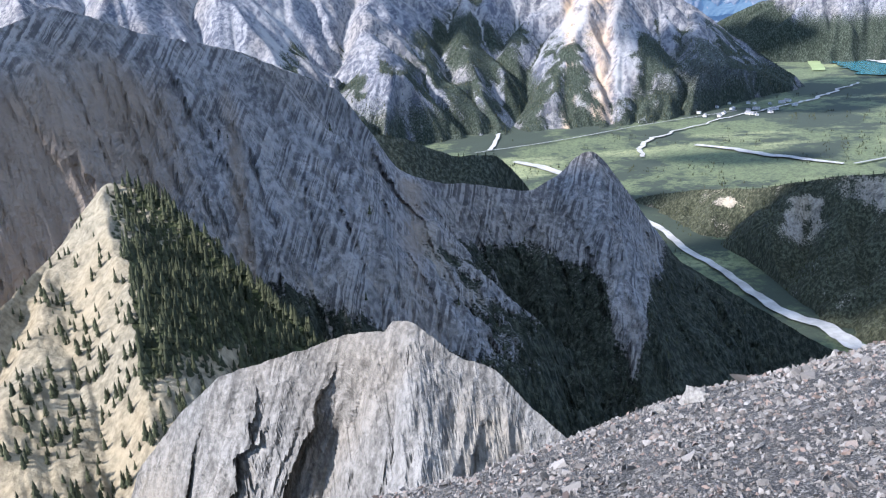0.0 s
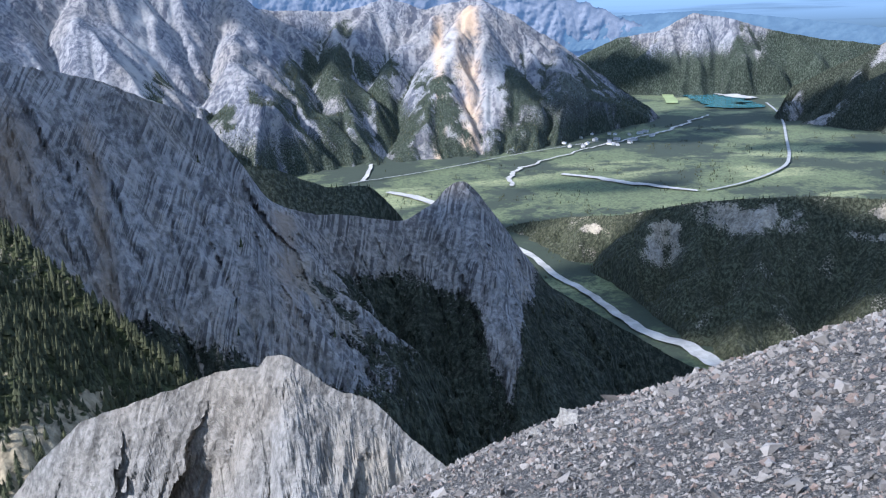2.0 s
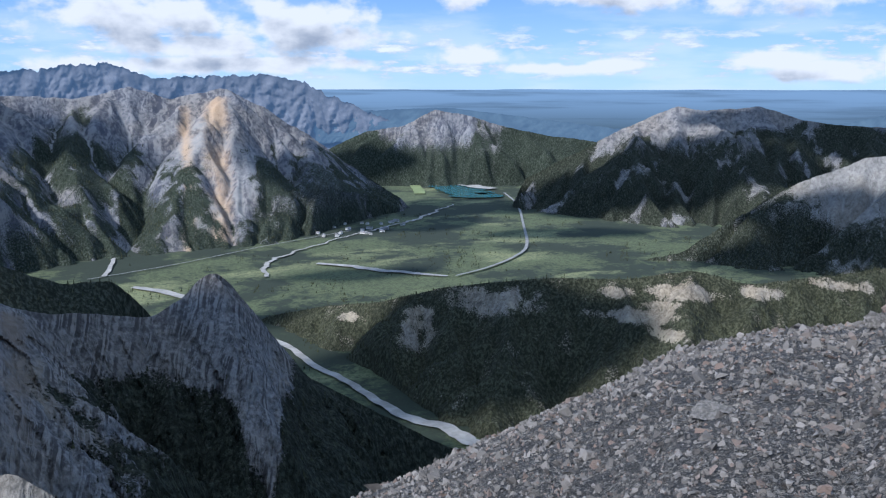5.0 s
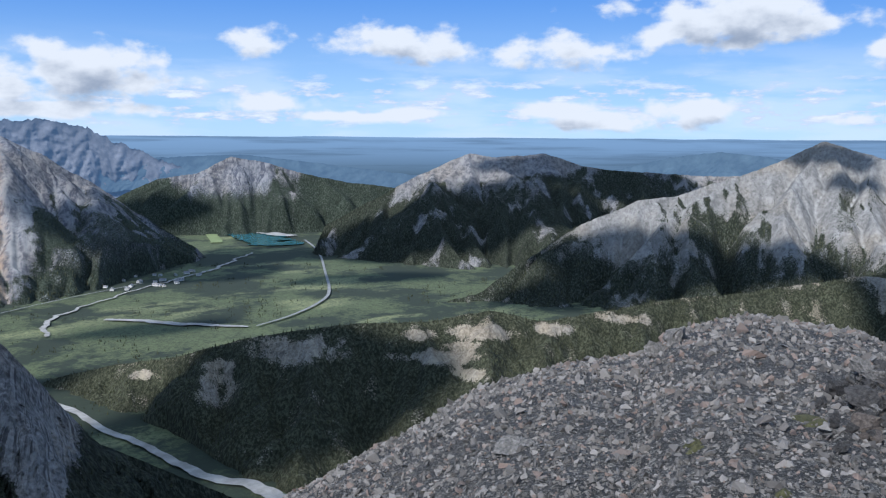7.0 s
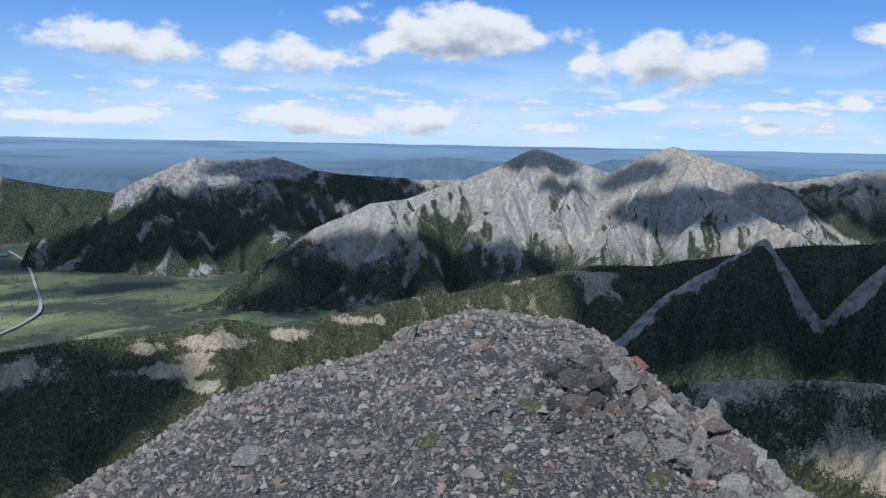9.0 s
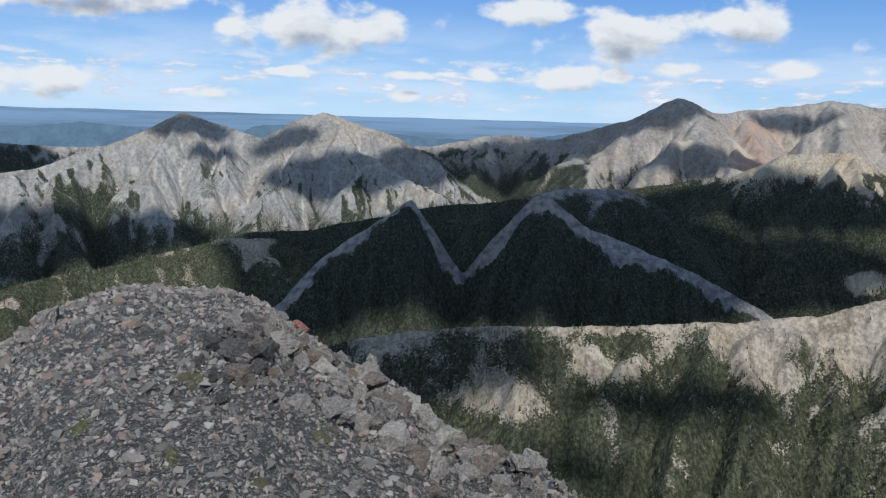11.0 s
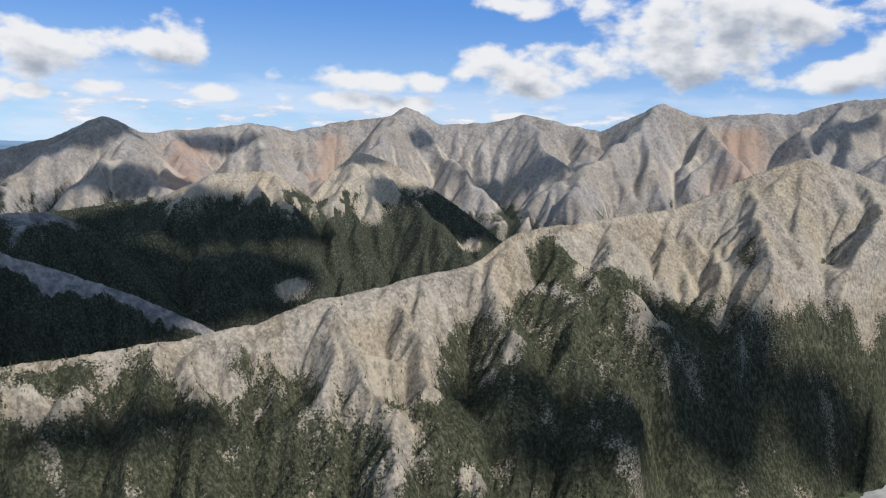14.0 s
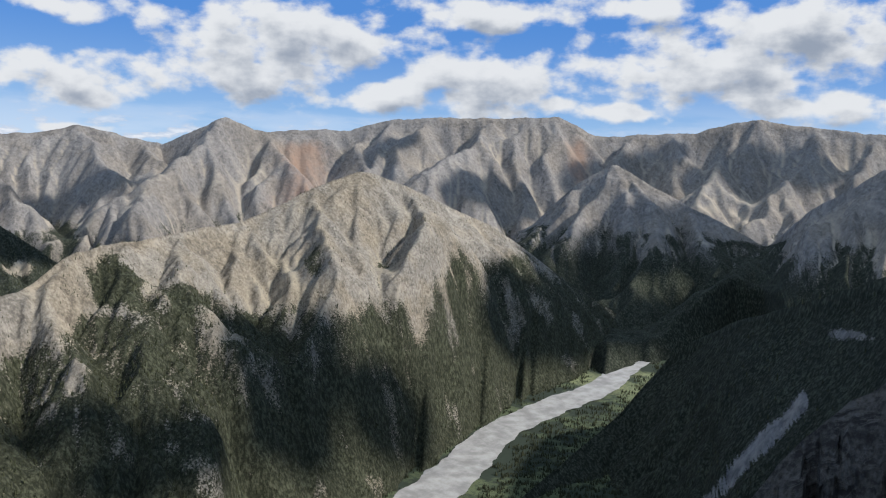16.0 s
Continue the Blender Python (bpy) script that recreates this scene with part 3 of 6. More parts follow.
        if flute:
            push = push + flute[1] * fbm(wx / flute[0], dist / flute[0] / 7, 4, seed + 85, 0.6, ridged=True)
        push = push * smooth(0, bh * 0.5, dist) * (V > 0)
        X, Y = X - push * np.sin(np.radians(AZ)), Y - push * np.cos(np.radians(AZ))
    rusty = 0 * Z
    for ra, rw in rust:
        rusty = rusty + np.exp(-((AZ + 0.5 * n1 - ra) / rw) ** 2)
    rusty = np.clip(rusty * (0.6 + 0.8 * n1) * smooth(0, 0.06, np.abs(V)), 0, 1)
    ob = mesh_object(name, np.stack([X, Y, Z], -1).reshape(-1, 3), grid_faces(n, len(v)), mat, not blocks)
    point_attribute(ob, "rust", rusty)
    point_attribute(ob, "cover", cover)
    point_attribute(ob, "scree", scree)
    tagged(ob, label, category, kind=kind)
    FIELDS[label] = (X, Y, Z, cover, V)
    return ob


RIVER_BANK = [(130, 300.0)] + [(az, floor_point(az, el)[1] + 30) for az, el in ((134, -29), (138, -26), (145.1, -20.4), (148, -17.8), (150.3, -16), (153.5, -14.3), (156.3, -13.1), (158.5, -11.3), (161.6, -9.8))]
slab = ridge("mountain", [(-40, 620, 1), (-26, 640, -2.0), (-22.9, 650, -0.8), (-17.5, 680, -3.0), (-12.2, 720, -4.3), (-9.1, 760, -5.9), (-6.3, 800, -7.2), (-4.3, 840, -10.3),
       (-2.9, 860, -12.7), (-0.7, 880, -13.6), (3.2, 920, -14.1), (6.3, 940, -14.6), (8.4, 950, -13.4), (9.4, 950, -12.3), (10.4, 950, -11.9), (11.4, 955, -12.8), (12.8, 970, -14.7), (16.3, 1010, -19.1), (21.4, 1060, -21.8), (25.5, 1090, -23.6), (29, 1110, -24.9), (34, 1120, -28)],
       mat_slab, "steep grey limestone mountain with tilted rock slabs above dark conifers", flute=(9, 4), reach=32, blocks=(17, 70, 7), slope=46, back=50, shape=1.35, gully=(55, 14), rough=(50, 10), jag=2.5, leaf=-0.45,
       treeline=[(-40, -190), (-20, -205), (-12, -218), (-8, -228), (0, -245), (7, -265), (11.2, -290), (12.2, -360), (13.4, -380), (14.4, -295), (17, -245), (32, -270)], band=40, bare=0.3, cut=0.02, talus=2.2, seed=5, size=(640, 240), rust=[(-27, 6), (-19, 2.2), (-25, 9), (-13.5, 0.7), (-2, 1.2)],
       spurs=[[(10.4, 950, -12.0), (12.5, 860, -19), (13.8, 780, -26), (14.5, 700, -31)], [(-12.2, 720, -4.3), (-17, 610, -14), (-15, 540, -21)], [(-4.3, 840, -10.3), (-1, 760, -17), (3, 720, -24), (5, 690, -29)], [(7.6, 950, -14.2), (7.0, 850, -21), (8, 780, -27)]], spur_slope=1.05)
knob = ridge("ridge", [(-8, 1150, -10.5), (-4.7, 1180, -10.1), (-2, 1200, -10.8), (1, 1220, -12.0), (4.1, 1230, -12.1), (5.9, 1240, -13.9), (9, 1250, -19)],
       mat_dark, "dark knoll covered with conifers behind the slab mountain", slope=38, gully=(60, 10), rough=(60, 8), treeline=-100, bare=0.1, seed=8, size=(160, 80), category="ridge")
far_a = ridge("mountain", [(-40, 3300, 4), (-26, 3300, 5), (-18, 3300, 4.5), (-11.8, 3350, 3.2), (-7, 3400, 3), (-4, 3450, 1.3), (-2.5, 3500, -0.4), (2.3, 3550, -0.8), (5.9, 3600, 0.0), (8, 3600, -0.9), (11.4, 3550, -0.1), (13.9, 3550, -1.3), (17.2, 3600, -3.5), (20.9, 3650, -6.1), (24.3, 3700, -8.2)],
       mat_far, "pale limestone mountains across the valley with green lower slopes", reach=29, steep=29, auto=520, slope=44, back=30, gully=(420, 14), rough=(170, 26), jag=14, treeline=-235, band=110, bare=0.75, cut=0.09, glades=0.6, seed=12, size=(600, 220), rust=[(11.0, 1.0), (9.0, 0.5)],
       spurs=[[(11.4, 3550, -0.1), (9.7, 3300, -3.3), (9.2, 3080, -5.9), (6.8, 2850, -9.5)], [(11.4, 3550, -0.1), (12.2, 3280, -3.8), (11.8, 3000, -7.8), (11.3, 2800, -10.8)], [(13.9, 3550, -1.8), (16.4, 3300, -5.7), (19, 3100, -8.7)], [(-4.4, 3450, 1.3), (-6.2, 3150, -3.5), (-7.2, 2950, -6.6)], [(-4.4, 3450, 1.3), (-4.0, 3050, -5.0), (-2.0, 2750, -10.5)], [(-11.8, 3350, 3.2), (-10.5, 3000, -3), (-9, 2750, -9)], [(4.5, 3580, -0.4), (2.6, 3200, -5.0), (1.0, 2900, -9.0)]],
       woods=[(2.5, -4.5, 3.4, 3.0, 0.85), (5.2, -8.2, 1.6, 2.4, 0.9), (17.5, -6.6, 2.2, 1.6, 0.6), (-7, -5.0, 1.2, 2.4, 0.0), (11.6, -6.4, 1.4, 2.6, 0.1)])
butte = ridge("mountain", [(16, 4700, -5), (18.5, 4700, -3.9), (20.7, 4700, -2.9), (23, 4700, -2.6), (25.2, 4700, -1.5), (27.5, 4700, -1.9), (29.7, 4720, -2.6), (32.8, 4740, -3.2), (35.8, 4750, -3.5), (42, 4760, -4)],
       mat_far, "rocky grey peak rising beyond the lake in the valley", back=62, reach=56, steep=54, auto=190, slope=60, gully=(150, 16), rough=(110, 22), jag=6, treeline=-210, band=70, bare=0.7, woods=[(32, -3.4, 4.4, 1.6, 0.95), (20, -3.9, 2.6, 1.2, 0.9)], cut=0.2, seed=15, size=(330, 120), spurs=[[(25.2, 4700, -1.5), (24.6, 4560, -4.2)], [(27.5, 4700, -1.9), (28.2, 4590, -3.8)]])
dark = ridge("mountain", [(29.9, 3750, -6.8), (32.9, 3800, -5.2), (37.5, 3850, -2.7), (40.9, 3900, -1.2), (42.8, 3900, -1.5), (45.8, 3950, -1.2), (48.4, 4000, -2.0), (51, 4050, -2.3), (56, 4100, -2.5), (62, 4150, -2.6)],
       mat_dark, "dark forested mountain with a pale bare summit", reach=34, steep=31, auto=230, slope=46, gully=(170, 40), rough=(130, 34), jag=7, treeline=-160, band=70, bare=0.55, woods=[(40.3, -1.9, 1.8, 0.7, 0.0), (50, -3.2, 5, 1.2, 0.95)], cut=0.22, glades=0.6, seed=18, size=(420, 170),
       spurs=[[(40.9, 3900, -1.2), (38, 3650, -5), (36, 3500, -8.6)], [(45.8, 3950, -1.2), (46, 3700, -4.5), (44.5, 3450, -8.3)]])
lit = ridge("mountain", [(38, 2600, -11.5), (41.7, 2650, -10.6), (47.4, 2850, -6.4), (52.1, 2950, -4.2), (54.6, 3000, -3.8), (58, 3100, -2.6), (60.8, 3200, -1.5), (63.1, 3250, -0.2), (65.7, 3250, -1.0), (68, 3250, -1.9), (70.2, 3200, -0.5), (72, 3200, 0.0), (74.7, 3200, -0.8), (77, 3150, -1.6), (79.3, 3100, -2.7), (82, 3000, -4.7), (86, 2950, -7)],
       mat_lit, "pale rocky mountain ridge with forested gullies", reach=28, steep=29, auto=260, slope=42, gully=(190, 20), rough=(120, 22), jag=7, treeline=-195, band=95, bare=0.75, woods=[(57.4, -5.8, 2.2, 2.2, 0.85), (49.3, -9.5, 4, 1.2, 0.8), (62, -4.6, 1.2, 3.4, 0.05), (66.6, -5.6, 1.6, 1.6, 0.0), (64.6, -4.6, 0.8, 1.6, 0.6), (76.2, -3.2, 2.2, 1.6, 0.1), (51.2, -6.4, 3.4, 2.4, 0.2)], cut=0.18, glades=0.5, seed=22, size=(480, 170), aspect=130,
       spurs=[[(54.6, 3000, -3.8), (53, 2750, -7.0), (52, 2550, -11)], [(63.1, 3250, -0.2), (60.5, 2950, -4.2), (63, 2650, -8.5)], [(63.1, 3250, -0.2), (64.8, 2950, -4.5), (66.5, 2750, -7.2)], [(72, 3200, 0), (69.5, 2950, -4), (67.4, 2700, -7)], [(72, 3200, 0), (76, 2950, -3.5), (80, 2750, -5.5)]])
hill = ridge("ridge", [(11.5, 1950, -15.6), (14, 1880, -15.0), (17.5, 1800, -14.5), (21.7, 1680, -14.3), (25.7, 1560, -13.4), (32.1, 1520, -12.7), (38.3, 1540, -12.5), (42.5, 1560, -11.7), (46, 1580, -12.4), (50.9, 1650, -11.4), (54.2, 1750, -10.6), (59.8, 1900, -9.7), (65.7, 2000, -8.3), (69, 2050, -8.4), (73, 2060, -10.2), (79, 2050, -13)],
       mat_near, "forested hill with pale cliffs above the river", taper=(2, 5), reach=26, steep=24, auto=150, slope=36, gully=(70, 18), rough=(50, 14), jag=3, treeline=[(8, -400), (14, -410), (21, -370), (28, -285), (60, -270), (70, -240)], band=42, bare=0.3, woods=[(39, -14.8, 3.2, 0.6, 0.05), (41.6, -13.2, 3.0, 0.5, 0.1), (37.6, -13.5, 1.6, 0.45, 0.1), (41.3, -16.0, 1.6, 0.5, 0.1), (29.5, -14.2, 3.0, 1.1, 0.05), (24, -16.6, 1.6, 1.4, 0.1), (19.4, -15.3, 1.0, 0.4, 0.05), (24.0, -15.0, 1.1, 0.5, 0.05), (51.5, -12.0, 1.6, 0.35, 0.15), (40.2, -14.1, 1.8, 0.3, 0.1), (46.5, -12.8, 1.6, 0.5, 0.1), (59, -10.9, 6, 0.8, 0.75), (67.5, -8.9, 1.8, 1.6, 0.2), (31, -18.5, 7, 2.6, 0.97)], glades=0.4, seed=25, size=(460, 130), category="hill",
       spurs=[[(42.5, 1560, -11.7), (41, 1380, -16.2), (40, 1250, -20)]])
vee_back = ridge("ridge", [(64, 2150, -8.8), (67.2, 2150, -7.9), (71, 2120, -7.8), (75, 2100, -7.0), (80.5, 2100, -5.9), (84, 2080, -5.6), (88, 2100, -4.6), (92, 2150, -4.4), (97, 2200, -6.6), (101, 2200, -10), (106, 2200, -12)],
       mat_dark, "dark forested ridge with grey rock bands", steep=26, auto=200, slope=34, gully=(130, 12), rough=(110, 18), jag=4, treeline=-150, band=40, bare=0.7, seed=30, size=(320, 110), category="ridge")
vee = ridge("ridge", [(65, 1700, -15), (69.2, 1750, -12.6), (71.9, 1800, -9.7), (75, 1830, -7.6), (77.9, 1850, -5.5), (79.2, 1830, -7.3), (81.5, 1780, -10.6), (83.6, 1830, -7.9), (86.2, 1860, -5.1), (87, 1860, -5.1), (89.8, 1850, -7.1), (95.9, 1820, -9.2), (100.3, 1800, -11.2), (104, 1780, -13)],
       mat_dark, "dark forested flatiron spurs with bare pale rock edges", auto=0, slope=33, back=45, gully=(110, 30), rough=(100, 9), jag=7, treeline=-120, band=30, bare=0.35, seed=31, size=(460, 140), category="ridge", rim=46)
back_a = ridge("mountain", [(72, 3900, -2.5), (79.6, 3900, -1.9), (84, 3850, -1.1), (87.7, 3700, -1.3), (92.1, 3500, 0.0), (95.2, 3400, 1.75), (97.5, 3500, 0.6), (100.4, 3700, 1.0), (104.1, 3750, 1.6), (106.8, 3800, 1.0), (109.7, 3850, 1.9), (113.4, 3900, 2.6), (113.9, 3900, 3.2), (114.8, 3900, 2.9), (116.4, 3950, 1.9), (118.5, 3900, 2.2), (121.2, 3900, 2.5), (122.0, 3900, 2.9), (125, 3900, 2.3), (127.1, 3900, 1.9), (129.5, 3900, -0.5), (133, 3900, -5)],
       mat_back, "bare grey and tan mountain range with scree slopes", steep=24, auto=300, slope=38, gully=(200, 44), rough=(150, 34), jag=13, treeline=[(72, -110), (84, -120), (92, -170), (100, -205), (133, -205)], band=80, bare=0.6, cut=0.17, seed=35, size=(540, 170), rust=[(100, 2.2), (109, 1.5)],
       spurs=[[(95.2, 3400, 1.75), (90, 3100, -2.5), (88, 2900, -4)], [(95.2, 3400, 1.75), (99, 3050, -1.6), (101, 2850, -3)], [(104.1, 3750, 1.6), (105, 3300, -1)], [(113.9, 3900, 3.2), (112, 3400, 0.2)], [(113.9, 3900, 3.2), (118, 3500, -1), (121, 3200, -4)], [(122, 3900, 2.9), (125, 3400, -1), (126, 3100, -4)]])
dome = ridge("ridge", [(88, 2750, -6.5), (92, 2750, -4.5), (96.4, 2700, -3.6), (98.6, 2650, -3.4), (101.6, 2600, -1.8), (105.8, 2600, -1.5), (108.1, 2700, -3.3), (109.5, 2900, -1.2), (111.2, 2950, 0.0), (113.8, 2900, -0.9), (117.1, 2800, -2.9), (121.4, 2700, -5.9), (126, 2700, -7)],
       mat_dome, "rounded tan ridge with dark forested hollows", steep=25, auto=210, slope=40, gully=(170, 34), rough=(110, 22), jag=5, treeline=-125, band=55, bare=0.5, woods=[(104.6, -5.6, 3.2, 2.6, 0.95), (116.5, -5.0, 3.6, 2.8, 0.95), (103.6, -2.3, 3.0, 0.8, 0.1), (111.9, -3.0, 1.0, 1.8, 0.05), (106.9, -9.3, 1.1, 0.8, 0.05), (112, -0.6, 2.5, 1.3, 0.0), (119, -5.9, 1.0, 0.6, 0.1), (96, -6, 4, 2.6, 0.9)], tracks=0.9, seed=38, size=(420, 140), category="ridge", aspect=50,
       spurs=[[(101.6, 2600, -1.8), (98, 2400, -5), (94, 2250, -8)], [(105.8, 2600, -1.5), (106.5, 2350, -5), (107, 2150, -9.5)], [(111.2, 2950, 0), (109.8, 2600, -3.5), (109, 2300, -7.5)], [(111.2, 2950, 0), (115.5, 2600, -4), (119, 2350, -7)]])
back_b = ridge("mountain", [(119, 3980, -4), (123, 3960, 0.5), (127.1, 3900, 2.0), (130.0, 3800, 3.4), (130.8, 3800, 3.8), (133.1, 3850, 3.1), (139, 3900, 3.4), (141.6, 3900, 4.2), (147, 3900, 4.5), (153.0, 3900, 4.7), (155.4, 3950, 3.5), (161.5, 4000, 3.9), (165.2, 4000, 4.8), (169.8, 4000, 4.1), (172.5, 4000, 3.9), (184, 4000, 3.5)],
       mat_back, "high grey limestone range with steep tilted faces", steep=28, auto=280, slope=42, gully=(190, 46), rough=(140, 36), jag=15, treeline=-170, band=70, bare=0.6, cut=0.17, seed=42, size=(500, 160), rust=[(136, 2.2), (154.2, 1.0)],
       spurs=[[(130.8, 3800, 3.8), (129, 3450, -0.5), (127, 3200, -3)], [(133.1, 3850, 3.1), (137, 3400, -1)], [(141.6, 3900, 4.2), (140, 3500, 0.5), (143, 3200, -2)], [(153, 3900, 4.7), (150.5, 3550, 0.8), (149, 3300, -2.5)], [(165.2, 4000, 4.8), (163, 3600, 0.5), (161.5, 3300, -3)]], spur_slope=0.8)
mid = ridge("ridge", [(148, 3300, -4), (151.3, 3250, -2.5), (154, 3200, 0.3), (156.6, 3200, 1.8), (159, 3150, 0.4), (162.5, 3100, -1.3), (166.2, 3100, -3.2), (168.8, 2700, -0.6), (172.6, 2600, 1.9), (182, 2600, 4)],
       mat_back, "grey mountain spur above the upper valley", steep=27, auto=240, slope=40, gully=(150, 34), rough=(110, 24), jag=6, treeline=-130, band=60, bare=0.5, seed=45, size=(320, 140), category="ridge",
       spurs=[[(156.6, 3200, 1.8), (158.5, 2900, -3), (160, 2650, -7)], [(156.6, 3200, 1.8), (153.5, 2900, -3.5)]])
near = ridge("ridge", [(66, 1120, -17), (72, 1100, -15.5), (76.8, 1080, -14.6), (81.9, 1080, -14.1), (90, 1080, -13.6), (98.8, 1100, -12.7), (104.6, 1130, -11.5), (108.4, 1160, -10.0), (113.2, 1220, -9.0), (115.6, 1260, -8.1), (119.1, 1320, -7.3), (121.6, 1400, -5.1), (123.5, 1440, -4.6), (127.5, 1550, -3.8), (131.8, 1700, -3.0), (136.1, 1800, -0.8), (139.8, 1880, 0.8), (142.8, 1960, -0.2), (148.6, 2150, -2.6), (153.7, 2350, -6.0), (159.0, 2600, -9.2), (165, 2700, -12.5)],
       mat_near, "long pale limestone ridge with forest climbing its flank", taper=(1.5, 6), stop=RIVER_BANK, reach=25, steep=27, auto=150, slope=37, gully=(80, 17), rough=(70, 15), jag=4, treeline=[(66, -280), (80, -262), (86, -225), (98, -232), (104, -245), (110, -290), (114, -300), (119, -225), (124, -190), (130, -205), (138, -200), (146, -170), (153, -170), (160, -300)], band=75, bare=0.35, woods=[(124.4, -6.9, 2.2, 1.6, 0.95), (128.3, -8.6, 2.6, 1.6, 0.95), (137, -5.2, 0.8, 1.3, 0.9), (141, -9.6, 2.0, 1.8, 0.95), (146.6, -6.6, 1.3, 2.3, 0.95), (150.3, -5.8, 1.4, 2.0, 0.9), (112, -13.4, 4.2, 3.2, 0.0), (114.8, -18.5, 1.0, 3.4, 0.15), (103, -15.0, 3.0, 1.6, 0.15), (84.6, -18.2, 3.6, 2.0, 0.25), (91.5, -16, 3.4, 1.2, 0.1), (86.5, -16.0, 2.4, 1.4, 0.85), (133, -7, 2.4, 1.7, 0.0), (139.3, -4.2, 2.2, 4.4, 0.0), (144.2, -5.5, 0.9, 4.4, 0.0), (119.4, -21.2, 1.6, 1.4, 0.3)], cut=0.10, glades=0.45, seed=51, size=(860, 250), category="ridge",
       spurs=[[(113.2, 1220, -9.0), (111, 1080, -14), (109, 980, -18.5)], [(113.2, 1220, -9), (116, 1080, -14), (117, 950, -19)], [(124, 1440, -4.6), (127, 1270, -10.5), (129, 1150, -15)], [(131.8, 1700, -3), (137.5, 1480, -9), (141, 1380, -13.5)], [(139.8, 1880, 0.8), (142.5, 1720, -5.5), (144.6, 1620, -10.5)], [(145.5, 2050, -1.3), (149.5, 1930, -8), (151, 1850, -11)], [(98.8, 1100, -12.7), (97, 960, -18)]], spur_slope=0.75)
rslope = ridge("ridge", [(140, 1050, -33), (146, 1150, -26.3), (150, 1300, -21.6), (154, 1480, -18.0), (157.5, 1620, -14.8), (161.2, 1700, -10.0), (164.6, 1500, -8.0), (169.5, 1350, -6.2), (173, 1250, -4.5), (185, 1100, 1)],
       mat_dark, "dark forested valley side above the gravel river", reach=24, slope=30, gully=(120, 10), rough=(90, 8), jag=3, treeline=-40, band=60, bare=0.05, woods=[(163.6 + 0.45 * k, -19.3 + 0.56 * k, 0.36, 0.62, 0.0) for k in range(13)] + [(172, -8.2, 1.6, 0.5, 0.1)], seed=55, size=(300, 150), category="ridge")
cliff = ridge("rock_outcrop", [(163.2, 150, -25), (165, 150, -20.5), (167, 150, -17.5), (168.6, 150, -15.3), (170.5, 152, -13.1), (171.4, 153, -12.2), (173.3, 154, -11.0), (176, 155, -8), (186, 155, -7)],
       mat_shaded_cliff, "dark shaded rock crag dropping from the summit", flute=(2.5, 1.5), reach=50, foot=-110, slope=58, back=60, gully=(12, 5), rough=(9, 3), jag=1.5, treeline=-400, bare=0.9, cut=0, seed=56, size=(160, 90), category="rock", blocks=(4, 7, 3.0))
spur = ridge("ridge", [(-40, 330, -23), (-33, 350, -20), (-29.3, 370, -18.2), (-25.4, 420, -15.4), (-23.2, 440, -13.0), (-21.8, 450, -11.6), (-20, 445, -12.1), (-18, 430, -13.6), (-15.5, 410, -16.5), (-12, 380, -21), (-8, 360, -25), (-4, 350, -29)],
       mat_spur, "pale soil spur with scattered conifers", clear=235, reach=30, steep=33, auto=60, foot=-330, slope=42, gully=(38, 4), rough=(24, 4), jag=1.5, treeline=[(-40, -190), (-24, -165), (-21.5, -80), (-4, -60)], band=35, bare=0.4, cut=0.02, tracks=0, woods=[(-19.5, -26.5, 5.5, 3.4, 0.04), (-15.5, -23.6, 2.2, 0.7, 0.1)], seed=58, size=(340, 190), category="ridge", aspect=45,
       spurs=[[(-21.8, 450, -11.6), (-22.9, 400, -14.6), (-22.3, 340, -18.0), (-22.6, 290, -20.4), (-21.2, 240, -22.8), (-17, 190, -23.4), (-13, 150, -23.9)]], spur_slope=0.62)
crag = ridge("rock_outcrop", [(-30, 146, -40), (-25.5, 138, -34), (-23, 132, -29.6), (-19.5, 126, -26.6), (-16.7, 120, -25.0), (-12.1, 115, -24.2), (-9.5, 114, -23.9), (-7.4, 112, -23.3), (-7.0, 108, -23.4), (-4.4, 106, -23.3), (-4.2, 105, -22.6), (-2.9, 105, -22.7), (-2.1, 104, -23.2), (0.2, 102, -25.2), (3.5, 100, -26.6), (5.9, 98, -28.9), (9.4, 95, -31.4), (16, 92, -36)],
       mat_crag, "pale grey limestone outcrop of upright weathered slabs", rust=[(-25, 6), (3, 4.5)], flute=(2.6, 1.5), reach=41, foot=-105, slope=50, back=60, shape=1.25, gully=(9.0, 1.0), rough=(5, 1.6), jag=0.5, treeline=-900, bare=1, cut=0, seed=61, size=(520, 220), category="rock", warp=0.5, leaf=0.85, blocks=(8.5, 24.0, 9.0))

# ---- valley floor ----
m_floor, nt, bsdf = nodes_of("valley_floor")
pos = node(nt, "ShaderNodeTexCoord").outputs["Object"]
a = noise_at(nt, pos, 0.0035, 6, 0.6)
b = noise_at(nt, pos, 0.03, 5, 0.7)
c = noise_at(nt, pos, 0.0018, 4, 0.5, (1.0, 2.5, 1.0))
c1 = mix(nt, ramp(nt, mathn(nt, "ADD", a, mathn(nt, "MULTIPLY", mathn(nt, "SUBTRACT", b, 0.5), 0.35)), 0.46, 0.54), (0.022, 0.032, 0.017), (0.095, 0.115, 0.05))
c1 = mix(nt, ramp(nt, mathn(nt, "ADD", c, mathn(nt, "MULTIPLY", mathn(nt, "SUBTRACT", b, 0.5), 0.2)), 0.57, 0.66), c1, (0.20, 0.215, 0.10))
c1 = mix(nt, mathn(nt, "MULTIPLY", ramp(nt, b, 0.45, 0.75), 0.6), c1, (0.02, 0.03, 0.016))
